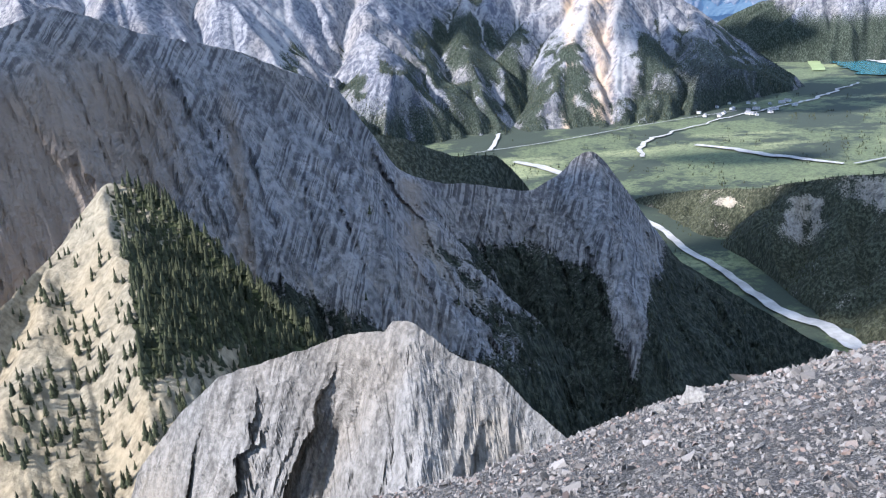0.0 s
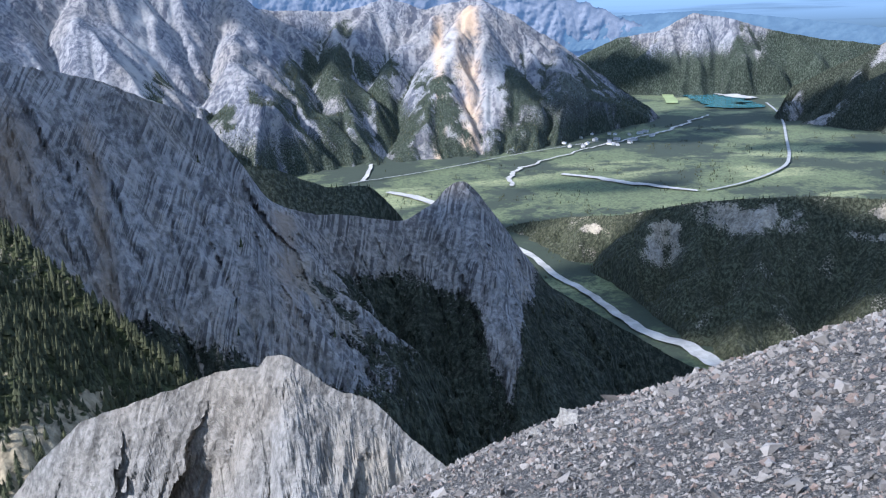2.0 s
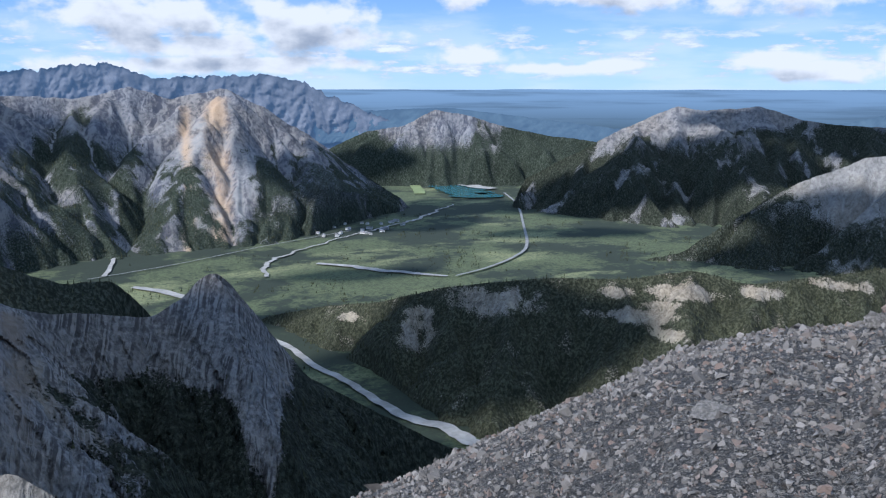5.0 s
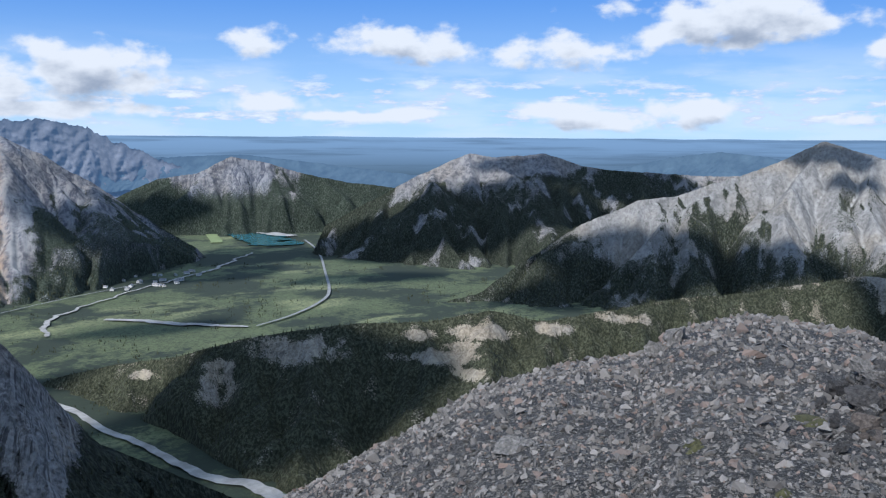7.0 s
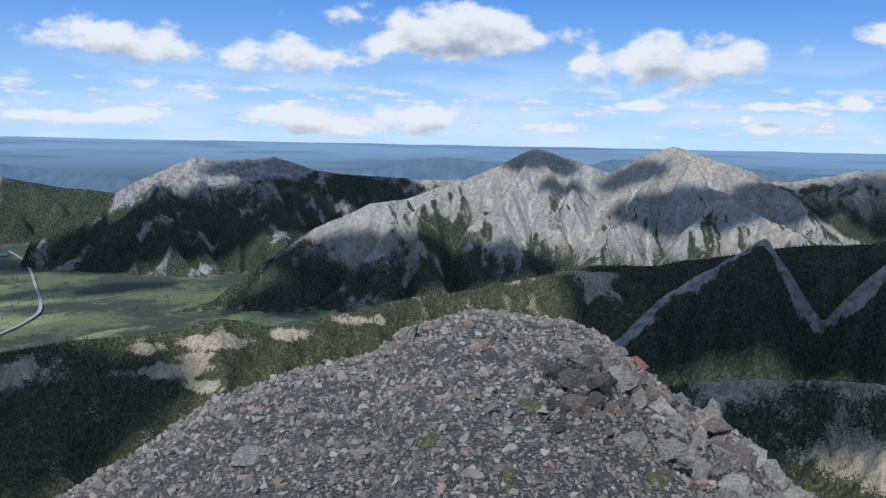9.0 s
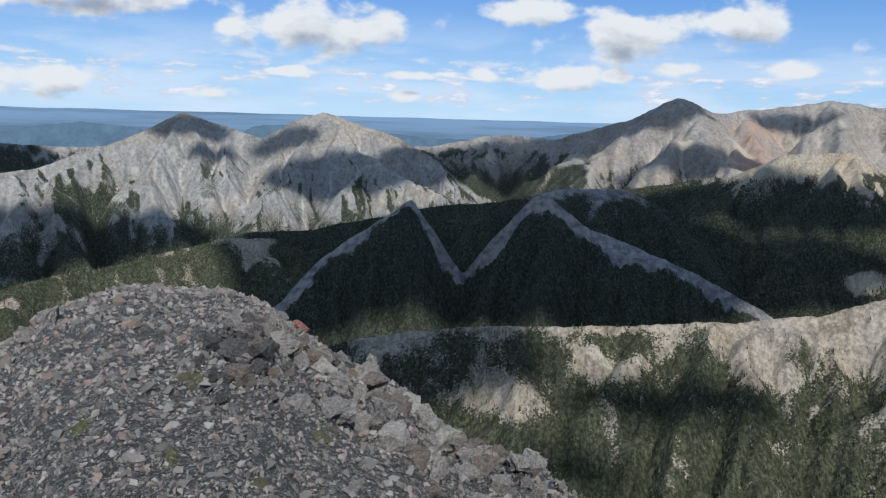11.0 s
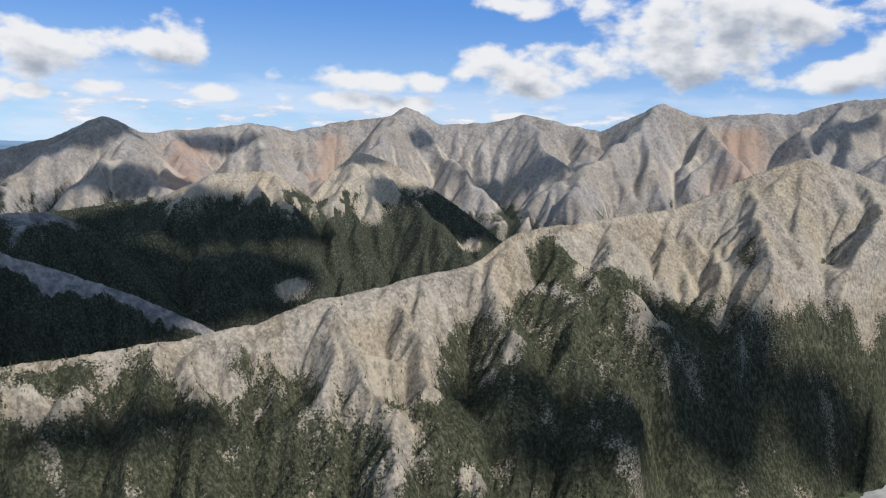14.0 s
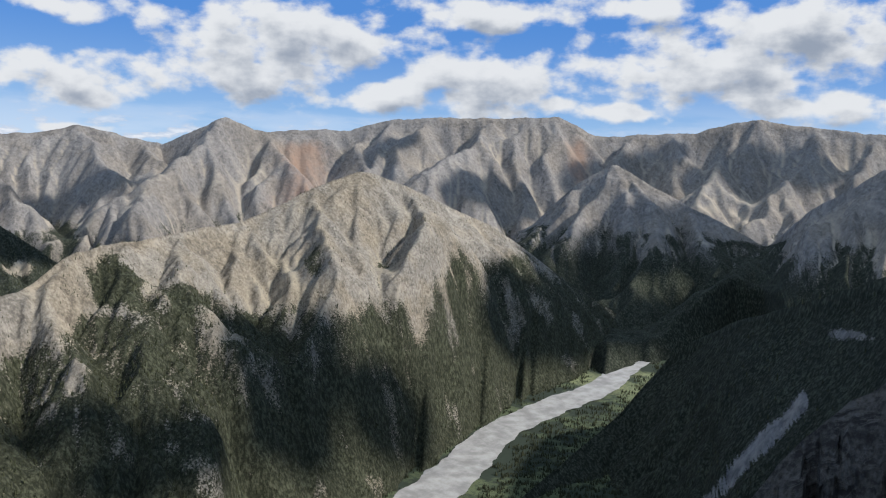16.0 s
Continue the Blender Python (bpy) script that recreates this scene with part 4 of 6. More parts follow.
td = noise_at(nt, pos, 0.13, 4, 0.75)
c1 = mix(nt, mathn(nt, "MULTIPLY", ramp(nt, td, 0.46, 0.60), 0.55), c1, (0.016, 0.023, 0.012))
nt.links.new(c1, bsdf.inputs["Base Color"])
bsdf.inputs["Roughness"].default_value = 1.0
faz = np.linspace(-180, 180, 361)
frr = np.concatenate([[1.0], np.linspace(150, 4960, 150)])
FA, FR = np.meshgrid(faz, frr, indexing="ij")
FZ = floor_z(FA, FR) + 2.5 * fbm(FR * np.sin(np.radians(FA)) / 120, FR * np.cos(np.radians(FA)) / 120, 3, 4)
ground = mesh_object("ground", polar(FA, FR, FZ).reshape(-1, 3), grid_faces(361, len(frr)), m_floor)
tagged(ground, "green valley floor with meadows and forest", "ground", kind="structure")

# ---- summit under the camera ----
m_sum, nt, bsdf = nodes_of("summit_scree")
pos = node(nt, "ShaderNodeTexCoord").outputs["Object"]
wv = nt.nodes.new("ShaderNodeVectorMath")
wv.operation = "ADD"
nt.links.new(pos, wv.inputs[0])
nt.links.new(node(nt, "ShaderNodeTexNoise", Vector=pos, Scale=6.0, Detail=3.0).outputs["Color"], wv.inputs[1])


def cells(scale):
    """Angular stones side by side: a tone for each, and its height."""
    v = node(nt, "ShaderNodeTexVoronoi", Vector=wv.outputs[0], Scale=scale)
    e = nt.nodes.new("ShaderNodeTexVoronoi")
    e.feature = "DISTANCE_TO_EDGE"
    nt.links.new(wv.outputs[0], e.inputs["Vector"])
    e.inputs["Scale"].default_value = scale
    tone = node(nt, "ShaderNodeSeparateColor", Color=v.outputs["Color"]).outputs[0]
    return tone, ramp(nt, e.outputs[0], 0.0, 0.12)


t1, e1 = cells(7.0)
t2, e2 = cells(19.0)
tt = mathn(nt, "ADD", mathn(nt, "MULTIPLY", t1, 0.45), mathn(nt, "MULTIPLY", t2, 0.55))
c1 = mix(nt, ramp(nt, tt, 0.15, 0.9), (0.06, 0.053, 0.047), (0.24, 0.22, 0.19))
c1 = mix(nt, mathn(nt, "MULTIPLY", e1, e2), (0.03, 0.029, 0.028), c1)
nt.links.new(c1, bsdf.inputs["Base Color"])
bsdf.inputs["Roughness"].default_value = 0.95
hh = mathn(nt, "ADD", mathn(nt, "MULTIPLY", mathn(nt, "ADD", e1, t1), 0.7), mathn(nt, "MULTIPLY", mathn(nt, "ADD", e2, t2), 0.35))
bump = node(nt, "ShaderNodeBump", Height=hh, Strength=1.0, Distance=0.06)
nt.links.new(bump.outputs[0], bsdf.inputs["Normal"])
EDGE = np.array([(-180, -26), (-60, -32), (-20, -36), (1, -33.4), (8.4, -31.2), (16.6, -28.0), (24, -25.5), (30, -23), (36.2, -20.2), (42, -17), (48, -15.1), (52.5, -14.4), (55, -12.6), (59.3, -11.3), (66, -11.8), (68.1, -12.7), (70.5, -15), (74, -17.3), (77.6, -19), (80.5, -21.7), (87, -23.3), (96, -30), (130, -34), (180, -26)], float)


def summit_z(az, r):
    e = np.tan(np.radians(np.interp(az, EDGE[:, 0], EDGE[:, 1])))
    rs = np.interp(az, [-180, 0, 30, 50, 60, 72, 90, 180], [14, 13, 17, 22, 26, 20, 13, 14.0])
    bb = 1.6 / rs ** 2
    return -1.6 + (e + 2 * np.sqrt(1.6 * bb)) * r - bb * r * r


saz = np.linspace(-180, 180, 721)
sr = np.concatenate([[0.0], np.geomspace(0.8, 75, 150)])
SA, SR = np.meshgrid(saz, sr, indexing="ij")
SX, SY = SR * np.sin(np.radians(SA)), SR * np.cos(np.radians(SA))


def summit_relief(x, y, az, r):
    knob_on = np.exp(-((az - 66.3) / 2.4) ** 2 - ((r - 9.5) / 1.5) ** 2)
    flank = smooth(67, 72, az) * (1 - smooth(92, 100, az)) * smooth(5, 9, r)
    crags = 0.28 * knob_on * (0.3 + fbm(x / 0.9, y / 0.9, 4, 79, 0.6, ridged=True)) + 0.28 * flank * fbm(x / 1.1, y / 1.1, 4, 80, 0.6, ridged=True)
    return smooth(1, 6, r) * (0.16 * fbm(x / 2.5, y / 2.5, 5, 77) + 0.05 * fbm(x / 0.5, y / 0.5, 3, 78)) + crags


SZ = summit_z(SA, SR) + summit_relief(SX, SY, SA, SR)
summit = mesh_object("summit", np.stack([SX, SY, SZ], -1).reshape(-1, 3), grid_faces(721, len(sr)), m_sum)
tagged(summit, "grey scree summit of broken limestone", "ground", kind="structure")

# ---- rivers, lake and tracks on the valley floor ----
def plain_mat(name, a, c, scale=0.05, rough=0.9, bump_distance=0.0):
    m, nt, bsdf = nodes_of(name)
    pos = node(nt, "ShaderNodeTexCoord").outputs["Object"]
    f = noise_at(nt, pos, scale, 6, 0.65)
    nt.links.new(mix(nt, ramp(nt, f, 0.3, 0.7), a, c), bsdf.inputs["Base Color"])
    bsdf.inputs["Roughness"].default_value = rough
    if bump_distance:
        bm = node(nt, "ShaderNodeBump", Height=f, Strength=0.8, Distance=bump_distance)
        nt.links.new(bm.outputs[0], bsdf.inputs["Normal"])
    return m


mat_gravel = plain_mat("river_gravel", (0.23, 0.22, 0.20), (0.41, 0.39, 0.36), 0.03)
mat_road = plain_mat("pale_road", (0.20, 0.20, 0.19), (0.28, 0.275, 0.265), 0.05)
mat_grass = plain_mat("grass_strip", (0.16, 0.20, 0.08), (0.22, 0.26, 0.11), 0.02)
mat_water = plain_mat("lake_water", (0.03, 0.12, 0.14), (0.045, 0.15, 0.17), 0.01, 0.12)


def ribbon(name, knots, mat, label, category, lift=2.5, ragged=0.25, seed=1, kind="structure", level=None, wander=0.8):
    """A strip on the valley floor through knots of (azimuth, elevation, width)."""
    pts = []
    for az, el, w in knots:
        a, r = floor_point(az, el)
        pts.append((*polar(a, r, 0)[:2], w))
    p = np.array(pts)
    t = np.arange(len(p))
    s = np.linspace(0, len(p) - 1, max(60, 28 * len(p)))
    q = np.stack([np.interp(s, t, p[:, i]) for i in range(3)], 1)
    for i in range(3):
        q[:, i] = np.convolve(np.pad(q[:, i], 12, "edge"), np.ones(25) / 25, "valid")
    run = np.cumsum(np.hypot(*np.gradient(q[:, :2], axis=0).T))
    for i in (0, 1):
        q[:, i] += wander * q[:, 2] * fbm(run / (9 * q[:, 2].mean()), run * 0 + 7 * i, 3, seed + 30)
    d = np.gradient(q[:, :2], axis=0)
    d /= np.linalg.norm(d, axis=1)[:, None] + 1e-9
    nrm = np.stack([-d[:, 1], d[:, 0]], 1)
    along = np.cumsum(np.hypot(*np.gradient(q[:, :2], axis=0).T))
    rows = []
    for k in np.linspace(-1, 1, 7):
        side = 1 + ragged * fbm(along / 45, along * 0 + 5 * np.sign(k), 4, seed)
        mid = ragged * 0.5 * fbm(along / 120, along * 0, 3, seed + 9)
        xy = q[:, :2] + nrm * (q[:, 2:] * 0.5 * (k * side + mid)[:, None])
        az = np.degrees(np.arctan2(xy[:, 0], xy[:, 1]))
        r = np.hypot(xy[:, 0], xy[:, 1])
        z = floor_z(np.where(az < -90, az + 360, az), r) + lift if level is None else level + 0 * r
        rows.append(np.stack([xy[:, 0], xy[:, 1], z], 1))
    v = np.stack(rows, 1)
    ob = mesh_object(name, v.reshape(-1, 3), grid_faces(len(q), 7), mat)
    return tagged(ob, label, category, kind=kind)


ribbon("river", [(138, -26, 80), (145.1, -20.4, 95), (148, -17.8, 85), (150.3, -16, 75), (153.5, -14.3, 85), (156.3, -13.1, 75), (158.5, -11.3, 60), (160.2, -10.2, 45), (161.6, -9.8, 20)], mat_gravel, "pale gravel river bed winding through forest", "river", 3.5, 0.28, 3, wander=0.5)
ribbon("river", [(161, -9.9, 14), (163.2, -8.3, 12), (165.9, -6.1, 16), (166.3, -5.2, 22), (166.8, -4.0, 20)], mat_gravel, "thin pale stream bed in the upper valley", "river", 6, 0.5, 4)
ribbon("river", [(11.5, -14.0, 18), (13.2, -15.8, 16), (17.0, -18.6, 15), (21.2, -21.2, 17), (25.2, -22.7, 26), (28.7, -23.6, 30), (34, -25, 34)], mat_gravel, "pale gravel river bed below the hill", "river", 3.5, 0.7, 5, wander=2.2)
ribbon("river", [(17.0, -11.7, 18), (19, -12.0, 24), (21.0, -12.2, 34), (23.6, -12.5, 24), (26.4, -12.7, 12)], mat_gravel, "broad gravel bar on the valley floor", "river", 3.5, 0.8, 6, wander=1.8)
ribbon("river", [(13.8, -12.6, 10), (13.4, -11.9, 16), (14.6, -11.2, 12), (16, -10.8, 8), (19, -10.0, 7), (22, -9.3, 10), (24.2, -8.8, 16), (25.5, -8.2, 10), (26.6, -7.8, 9)], mat_gravel, "pale winding river with gravel banks", "river", 4, 0.6, 7, wander=3.0)
ribbon("river", [(5.2, -12.6, 18), (6.4, -12.9, 30), (8.6, -13.6, 26), (9.5, -13.9, 10)], mat_gravel, "pale gravel bar beside the forest", "river", 3.5, 0.4, 8)
ribbon("river", [(3.6, -11.9, 14), (4.1, -11.0, 12), (4.6, -10.2, 10), (5.6, -9.6, 8)], mat_gravel, "pale stream bed leaving the mountain", "river", 4, 0.5, 9)
ribbon("road", [(26.4, -12.75, 7), (28.6, -12.2, 9), (30.2, -11.6, 10), (31.4, -10.9, 11), (31.5, -10.2, 10), (31.2, -9.2, 9), (31.0, -8.3, 9), (30.6, -7.6, 10), (29.8, -7.0, 10)], mat_road, "pale highway curving across the valley floor", "road", 5, 0.03, 10, wander=0.0)
ribbon("road", [(2, -12.0, 5), (8, -11.4, 5), (14, -10.4, 5), (20, -9.5, 5)], mat_road, "thin pale road along the mountain foot", "road", 4.5, 0.05, 12, wander=1.0)
ribbon("lake", [(24.9, -6.3, 40), (25.6, -6.3, 190), (26.6, -6.75, 230), (27.6, -7.1, 240), (28.4, -7.15, 220), (29.1, -7.1, 60)], mat_water, "turquoise lake in the valley", "lake", 6, 0.5, 13)
ribbon("lake_shore", [(26.4, -5.85, 50), (26.2, -6.2, 90), (26.7, -6.55, 110), (28.0, -6.72, 90), (29.2, -6.85, 70)], mat_gravel, "white gravel shore of the lake", "shore", 9, 0.6, 14)
ribbon("field", [(23.9, -6.0, 55), (23.95, -6.6, 55), (24.0, -7.2, 55)], mat_grass, "pale cleared grass strip beside the lake", "field", 5, 0.1, 15)

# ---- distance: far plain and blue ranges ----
# Haze is painted as glow: bluer and paler with height.
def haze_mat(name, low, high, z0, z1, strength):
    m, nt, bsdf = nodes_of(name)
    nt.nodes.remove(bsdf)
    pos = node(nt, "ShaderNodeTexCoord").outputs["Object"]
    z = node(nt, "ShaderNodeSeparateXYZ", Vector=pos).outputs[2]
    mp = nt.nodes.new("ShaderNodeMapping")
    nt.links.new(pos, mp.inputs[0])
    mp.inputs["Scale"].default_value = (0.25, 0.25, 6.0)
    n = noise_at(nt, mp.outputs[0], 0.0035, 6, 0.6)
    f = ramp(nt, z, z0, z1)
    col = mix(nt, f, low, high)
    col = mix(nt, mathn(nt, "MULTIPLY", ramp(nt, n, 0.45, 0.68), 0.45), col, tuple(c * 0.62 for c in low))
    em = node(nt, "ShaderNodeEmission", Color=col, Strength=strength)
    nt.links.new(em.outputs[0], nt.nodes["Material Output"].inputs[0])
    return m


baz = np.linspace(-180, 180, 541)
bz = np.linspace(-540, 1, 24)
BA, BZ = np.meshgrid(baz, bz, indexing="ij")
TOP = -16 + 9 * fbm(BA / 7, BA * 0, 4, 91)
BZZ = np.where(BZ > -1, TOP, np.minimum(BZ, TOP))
plain = mesh_object("backdrop", polar(BA, 4940 - 0 * BZ, BZZ).reshape(-1, 3), grid_faces(541, 24), haze_mat("far_plain_haze_glow", (0.075, 0.12, 0.16), (0.21, 0.33, 0.49), -300, -20, 1.0))
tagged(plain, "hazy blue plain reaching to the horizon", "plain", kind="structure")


def far_range(knots, r, mat, label, seed, depth=260, rugged=8):
    k = np.array(knots, float)
    a = np.linspace(k[0, 0], k[-1, 0], 420)
    zt = r * np.tan(np.radians(np.interp(a, k[:, 0], k[:, 1]))) + rugged * (fbm(a / 1.1, a * 0, 5, seed, 0.6, ridged=True) - 0.3)
    vv = np.linspace(0, 1, 60)
    A2, V2 = np.meshgrid(a, vv, indexing="ij")
    Z2 = zt[:, None] - depth * V2
    R2 = r - 60 * V2 + 2.2 * rugged * V2 ** 0.6 * fbm(A2 / 1.3 + V2, V2 * 1.5, 6, seed + 3, 0.6, ridged=True)
    ob = mesh_object("mountain", polar(A2, R2, Z2).reshape(-1, 3), grid_faces(420, 60), mat)
    return tagged(ob, label, "mountain", kind="structure")


# Rock colour plus a blue emission that paints the haze of distance.
def haze_blue_mat(name, col, glow):
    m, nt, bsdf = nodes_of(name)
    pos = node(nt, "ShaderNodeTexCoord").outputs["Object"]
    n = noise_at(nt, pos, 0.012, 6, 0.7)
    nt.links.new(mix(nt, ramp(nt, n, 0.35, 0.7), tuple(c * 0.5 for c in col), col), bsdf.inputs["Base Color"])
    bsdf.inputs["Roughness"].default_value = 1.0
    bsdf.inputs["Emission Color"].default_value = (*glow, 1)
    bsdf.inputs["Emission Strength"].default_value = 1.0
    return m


mat_haze_blue = haze_blue_mat("distant_rock_haze_glow", (0.16, 0.16, 0.17), (0.035, 0.07, 0.13))
mat_haze_bluer = haze_blue_mat("distant_hills_haze_glow", (0.05, 0.07, 0.07), (0.05, 0.10, 0.18))
far_range([(-14, 0.5), (-8, 1.0), (-2, 0.6), (2, 1.1), (4.5, 1.3), (7.3, 0.4), (11.6, 0.55), (14, 0.65), (16.8, 0.1), (19.3, -1.1), (22, -2.3), (24, -3.4)], 4880, mat_haze_blue, "distant hazy blue mountain range", 3, 330, 34)
far_range([(14, -2.2), (20, -1.6), (26, -1.4), (33, -2.2), (38, -2.8)], 4900, mat_haze_bluer, "distant hazy blue forested hills", 5, 160)
far_range([(50, -2.4), (54, -1.4), (57, -1.0), (60, -1.3), (64, -2.2)], 4860, mat_haze_bluer, "distant hazy dark blue hills behind the ridge", 7, 160)
far_range([(66, -2), (67.5, -1.0), (69.5, -0.9), (71, -1.6), (75, -1.2), (79, -1.5), (84, -1.6), (88, -1.0), (93, -0.6), (97, -1.5)], 4860, mat_haze_bluer, "distant dark hills on the horizon", 9, 160)

# ---- small settlement on the valley floor ----
mat_wall = plain_mat("house_wall", (0.50, 0.48, 0.44), (0.66, 0.64, 0.60), 0.3)
mat_roof = plain_mat("house_roof", (0.16, 0.15, 0.15), (0.30, 0.29, 0.29), 0.3)


def house(w, d, h):
    """A pale house with a gabled roof."""
    root = new("house")
    me = bpy.data.meshes.new("wall")
    x, y = w / 2, d / 2
    me.from_pydata([(-x, -y, 0), (x, -y, 0), (x, y, 0), (-x, y, 0), (-x, -y, h), (x, -y, h), (x, y, h), (-x, y, h), (-x, 0, h * 1.6), (x, 0, h * 1.6)], [],
                   [(0, 1, 5, 4), (2, 3, 7, 6), (1, 2, 6, 9, 5), (3, 0, 4, 8, 7)])
    me.materials.append(mat_wall)
    new("wall", me).parent = root
    e = 0.8
    me = bpy.data.meshes.new("roof")
    me.from_pydata([(-x - e, -y - e, h * 0.92), (x + e, -y - e, h * 0.92), (x + e, 0, h * 1.66), (-x - e, 0, h * 1.66), (x + e, y + e, h * 0.92), (-x - e, y + e, h * 0.92),
                    (-x - e, -y - e, h * 0.85), (x + e, -y - e, h * 0.85), (x + e, y + e, h * 0.85), (-x - e, y + e, h * 0.85)], [],
                   [(0, 1, 2, 3), (3, 2, 4, 5), (6, 7, 1, 0), (8, 9, 5, 4)])
    me.materials.append(mat_roof)
    new("roof", me).parent = root
    return tagged(root, "small pale house with grey gabled roof in the valley", "house", "houses of the settlement")


rng = np.random.default_rng(5)
homes = [house(13, 9, 5), house(22, 12, 6)]
for k in range(34):
    az, el = rng.uniform(15.5, 23.0), rng.uniform(-9.9, -9.1)
    az, r = floor_point(az, el - 0.04 * (19 - az))
    m = Matrix.LocRotScale(Vector(polar(az, r, FLOOR + 2.0)), Euler((0, 0, rng.uniform(0, 3.1))), None)
    if k < 2:
        homes[k].matrix_world = m
    else:
        copy_thing(homes[k % 2], m)

# ---- forests ----
mat_fir, nt, bsdf = nodes_of("conifer_needles")
rnd = node(nt, "ShaderNodeNewGeometry").outputs["Random Per Island"]
nt.links.new(mix(nt, rnd, (0.030, 0.034, 0.020), (0.074, 0.077, 0.042)), bsdf.inputs["Base Color"])
bsdf.inputs["Roughness"].default_value = 1.0
bsdf.inputs["Specular IOR Level"].default_value = 0.1


def fir_template(sides, tiers):
    v, f = [], []
    for t in range(tiers):
        z0, z1 = 0.05 + 0.8 * t / tiers, 0.05 + 0.8 * (t + 1) / tiers + (0.15 if t == tiers - 1 else 0.12)
        rr = 0.2 * (1 - 0.75 * t / tiers)
        base = len(v)
        for i in range(sides):
            a = 2 * math.pi * (i + 0.5 * t) / sides
            v.append((rr * math.cos(a), rr * math.sin(a), z0))
        v.append((0, 0, min(z1, 1.0)))
        f += [(base + i, base + (i + 1) % sides, base + sides) for i in range(sides)]
    return np.array(v), np.array(f)


def forest(key, count, height, seed, sides=5, tiers=2, keep=0.3, power=1.3, where=None, label="stand of dark green conifers on the slope", jitter=4):
    """Conifers over the covered part of a ridge, joined into one mesh."""
    X, Y, Z, cover, V = FIELDS[key.get("label")]
    rng = np.random.default_rng(seed)
    R = np.hypot(X, Y)
    area = np.abs(np.gradient(R, axis=1)) * np.hypot(np.gradient(X, axis=0), np.gradient(Y, axis=0))
    w = np.where((V > -0.05) & (cover > keep), cover ** power, 0) * area / R ** 1.3
    if where is not None:
        w = w * where(X, Y, Z)
    w = w.ravel() / w.sum()
    i = rng.choice(w.size, count, p=w)
    base = np.stack([X.ravel()[i], Y.ravel()[i], Z.ravel()[i]], 1)
    step = np.hypot(np.gradient(X, axis=0), np.gradient(Y, axis=0)).ravel()[i]
    base[:, :2] += rng.uniform(-0.5, 0.5, (count, 2)) * np.minimum(step, jitter)[:, None]
    base[:, 2] -= 0.6
    h = height * rng.uniform(0.45, 1.25, count)
    tv, tf = fir_template(sides, tiers)
    yaw = rng.uniform(0, 6.28, count)
    c, s = np.cos(yaw), np.sin(yaw)
    wide = rng.uniform(0.8, 1.3, count)
    vx = (tv[None, :, 0] * c[:, None] - tv[None, :, 1] * s[:, None]) * (h * wide)[:, None]
    vy = (tv[None, :, 0] * s[:, None] + tv[None, :, 1] * c[:, None]) * (h * wide)[:, None]
    vz = tv[None, :, 2] * h[:, None]
    v = np.stack([vx, vy, vz], -1) + base[:, None, :]
    f = tf[None] + (np.arange(count) * len(tv))[:, None, None]
    ob = mesh_object("forest", v.reshape(-1, 3), f.reshape(-1, 3), mat_fir, False)
    return tagged(ob, label, "trees", kind="stuff")


forest(spur, 4200, 7.5, 1, 6, 3, 0.12, 1.0)
forest(spur, 650, 6.0, 34, 6, 3, -1.0, 0.0, lambda X, Y, Z: 1.0 * (np.degrees(np.arctan2(X, Y)) > -31) * (np.degrees(np.arctan2(X, Y)) < -15) * (Z < -70) * smooth(-0.1, 0.3, fbm(X / 18, Y / 18, 3, 44)), "small conifers scattered over the pale soil spur")
forest(slab, 9000, 6.5, 2, 5, 2, 0.15)
forest(slab, 1400, 7.0, 22, 5, 2, -1.0, 0.0, lambda X, Y, Z: 1.0 * (Z < -110) * (np.degrees(np.arctan2(X, Y)) > -17) * smooth(0.0, 0.4, fbm(X / 40, Y / 40, 4, 23)), "scattered small conifers clinging to the rock slabs")
forest(near, 30000, 6.0, 3, 4, 2, 0.25, 1.0)
forest(near, 5200, 4.2, 33, 4, 2, -1.0, 0.0, lambda X, Y, Z: smooth(-0.1, 0.35, fbm(X / 70, Y / 70, 4, 24)), "scattered low conifers on the pale rock of the ridge")
forest(hill, 9000, 6.0, 4, 4, 2, 0.1)
forest(rslope, 11000, 7.0, 5, 4, 2)
forest(knob, 1500, 6.0, 6, 4, 2)
forest(vee, 9000, 7.0, 7, 4, 1)
forest(vee_back, 9000, 7.0, 8, 4, 1)
forest(dome, 14000, 8.0, 9, 4, 1)
forest(lit, 10000, 8.0, 10, 4, 1)
forest(far_a, 8000, 9.0, 11, 4, 1)
wood = FA * 0 + smooth(0.0, 0.35, fbm(FR * np.sin(np.radians(FA)) / 260, FR * np.cos(np.radians(FA)) / 260, 5, 14)) * (FA > -4) * (FA < 44) * (FR > 1150) * (FR < 3600)
wood = wood + 1.6 * (FA > 138) * (FA < 166) * (FR > 900) * (FR < 2500)
LANES = []
for o in scene.collection.objects:
    if o.name.split(".")[0] in ("river", "road", "lake") and o.type == "MESH":
        co = np.empty(len(o.data.vertices) * 3)
        o.data.vertices.foreach_get("co", co)
        LANES.append(co.reshape(-1, 3)[::2, :2])
LANES = np.concatenate(LANES)
ground_label = ground.get("label")
FX, FY = FR * np.sin(np.radians(FA)), FR * np.cos(np.radians(FA))
FIELDS[ground_label] = (FX, FY, FZ, wood, 0 * FA)


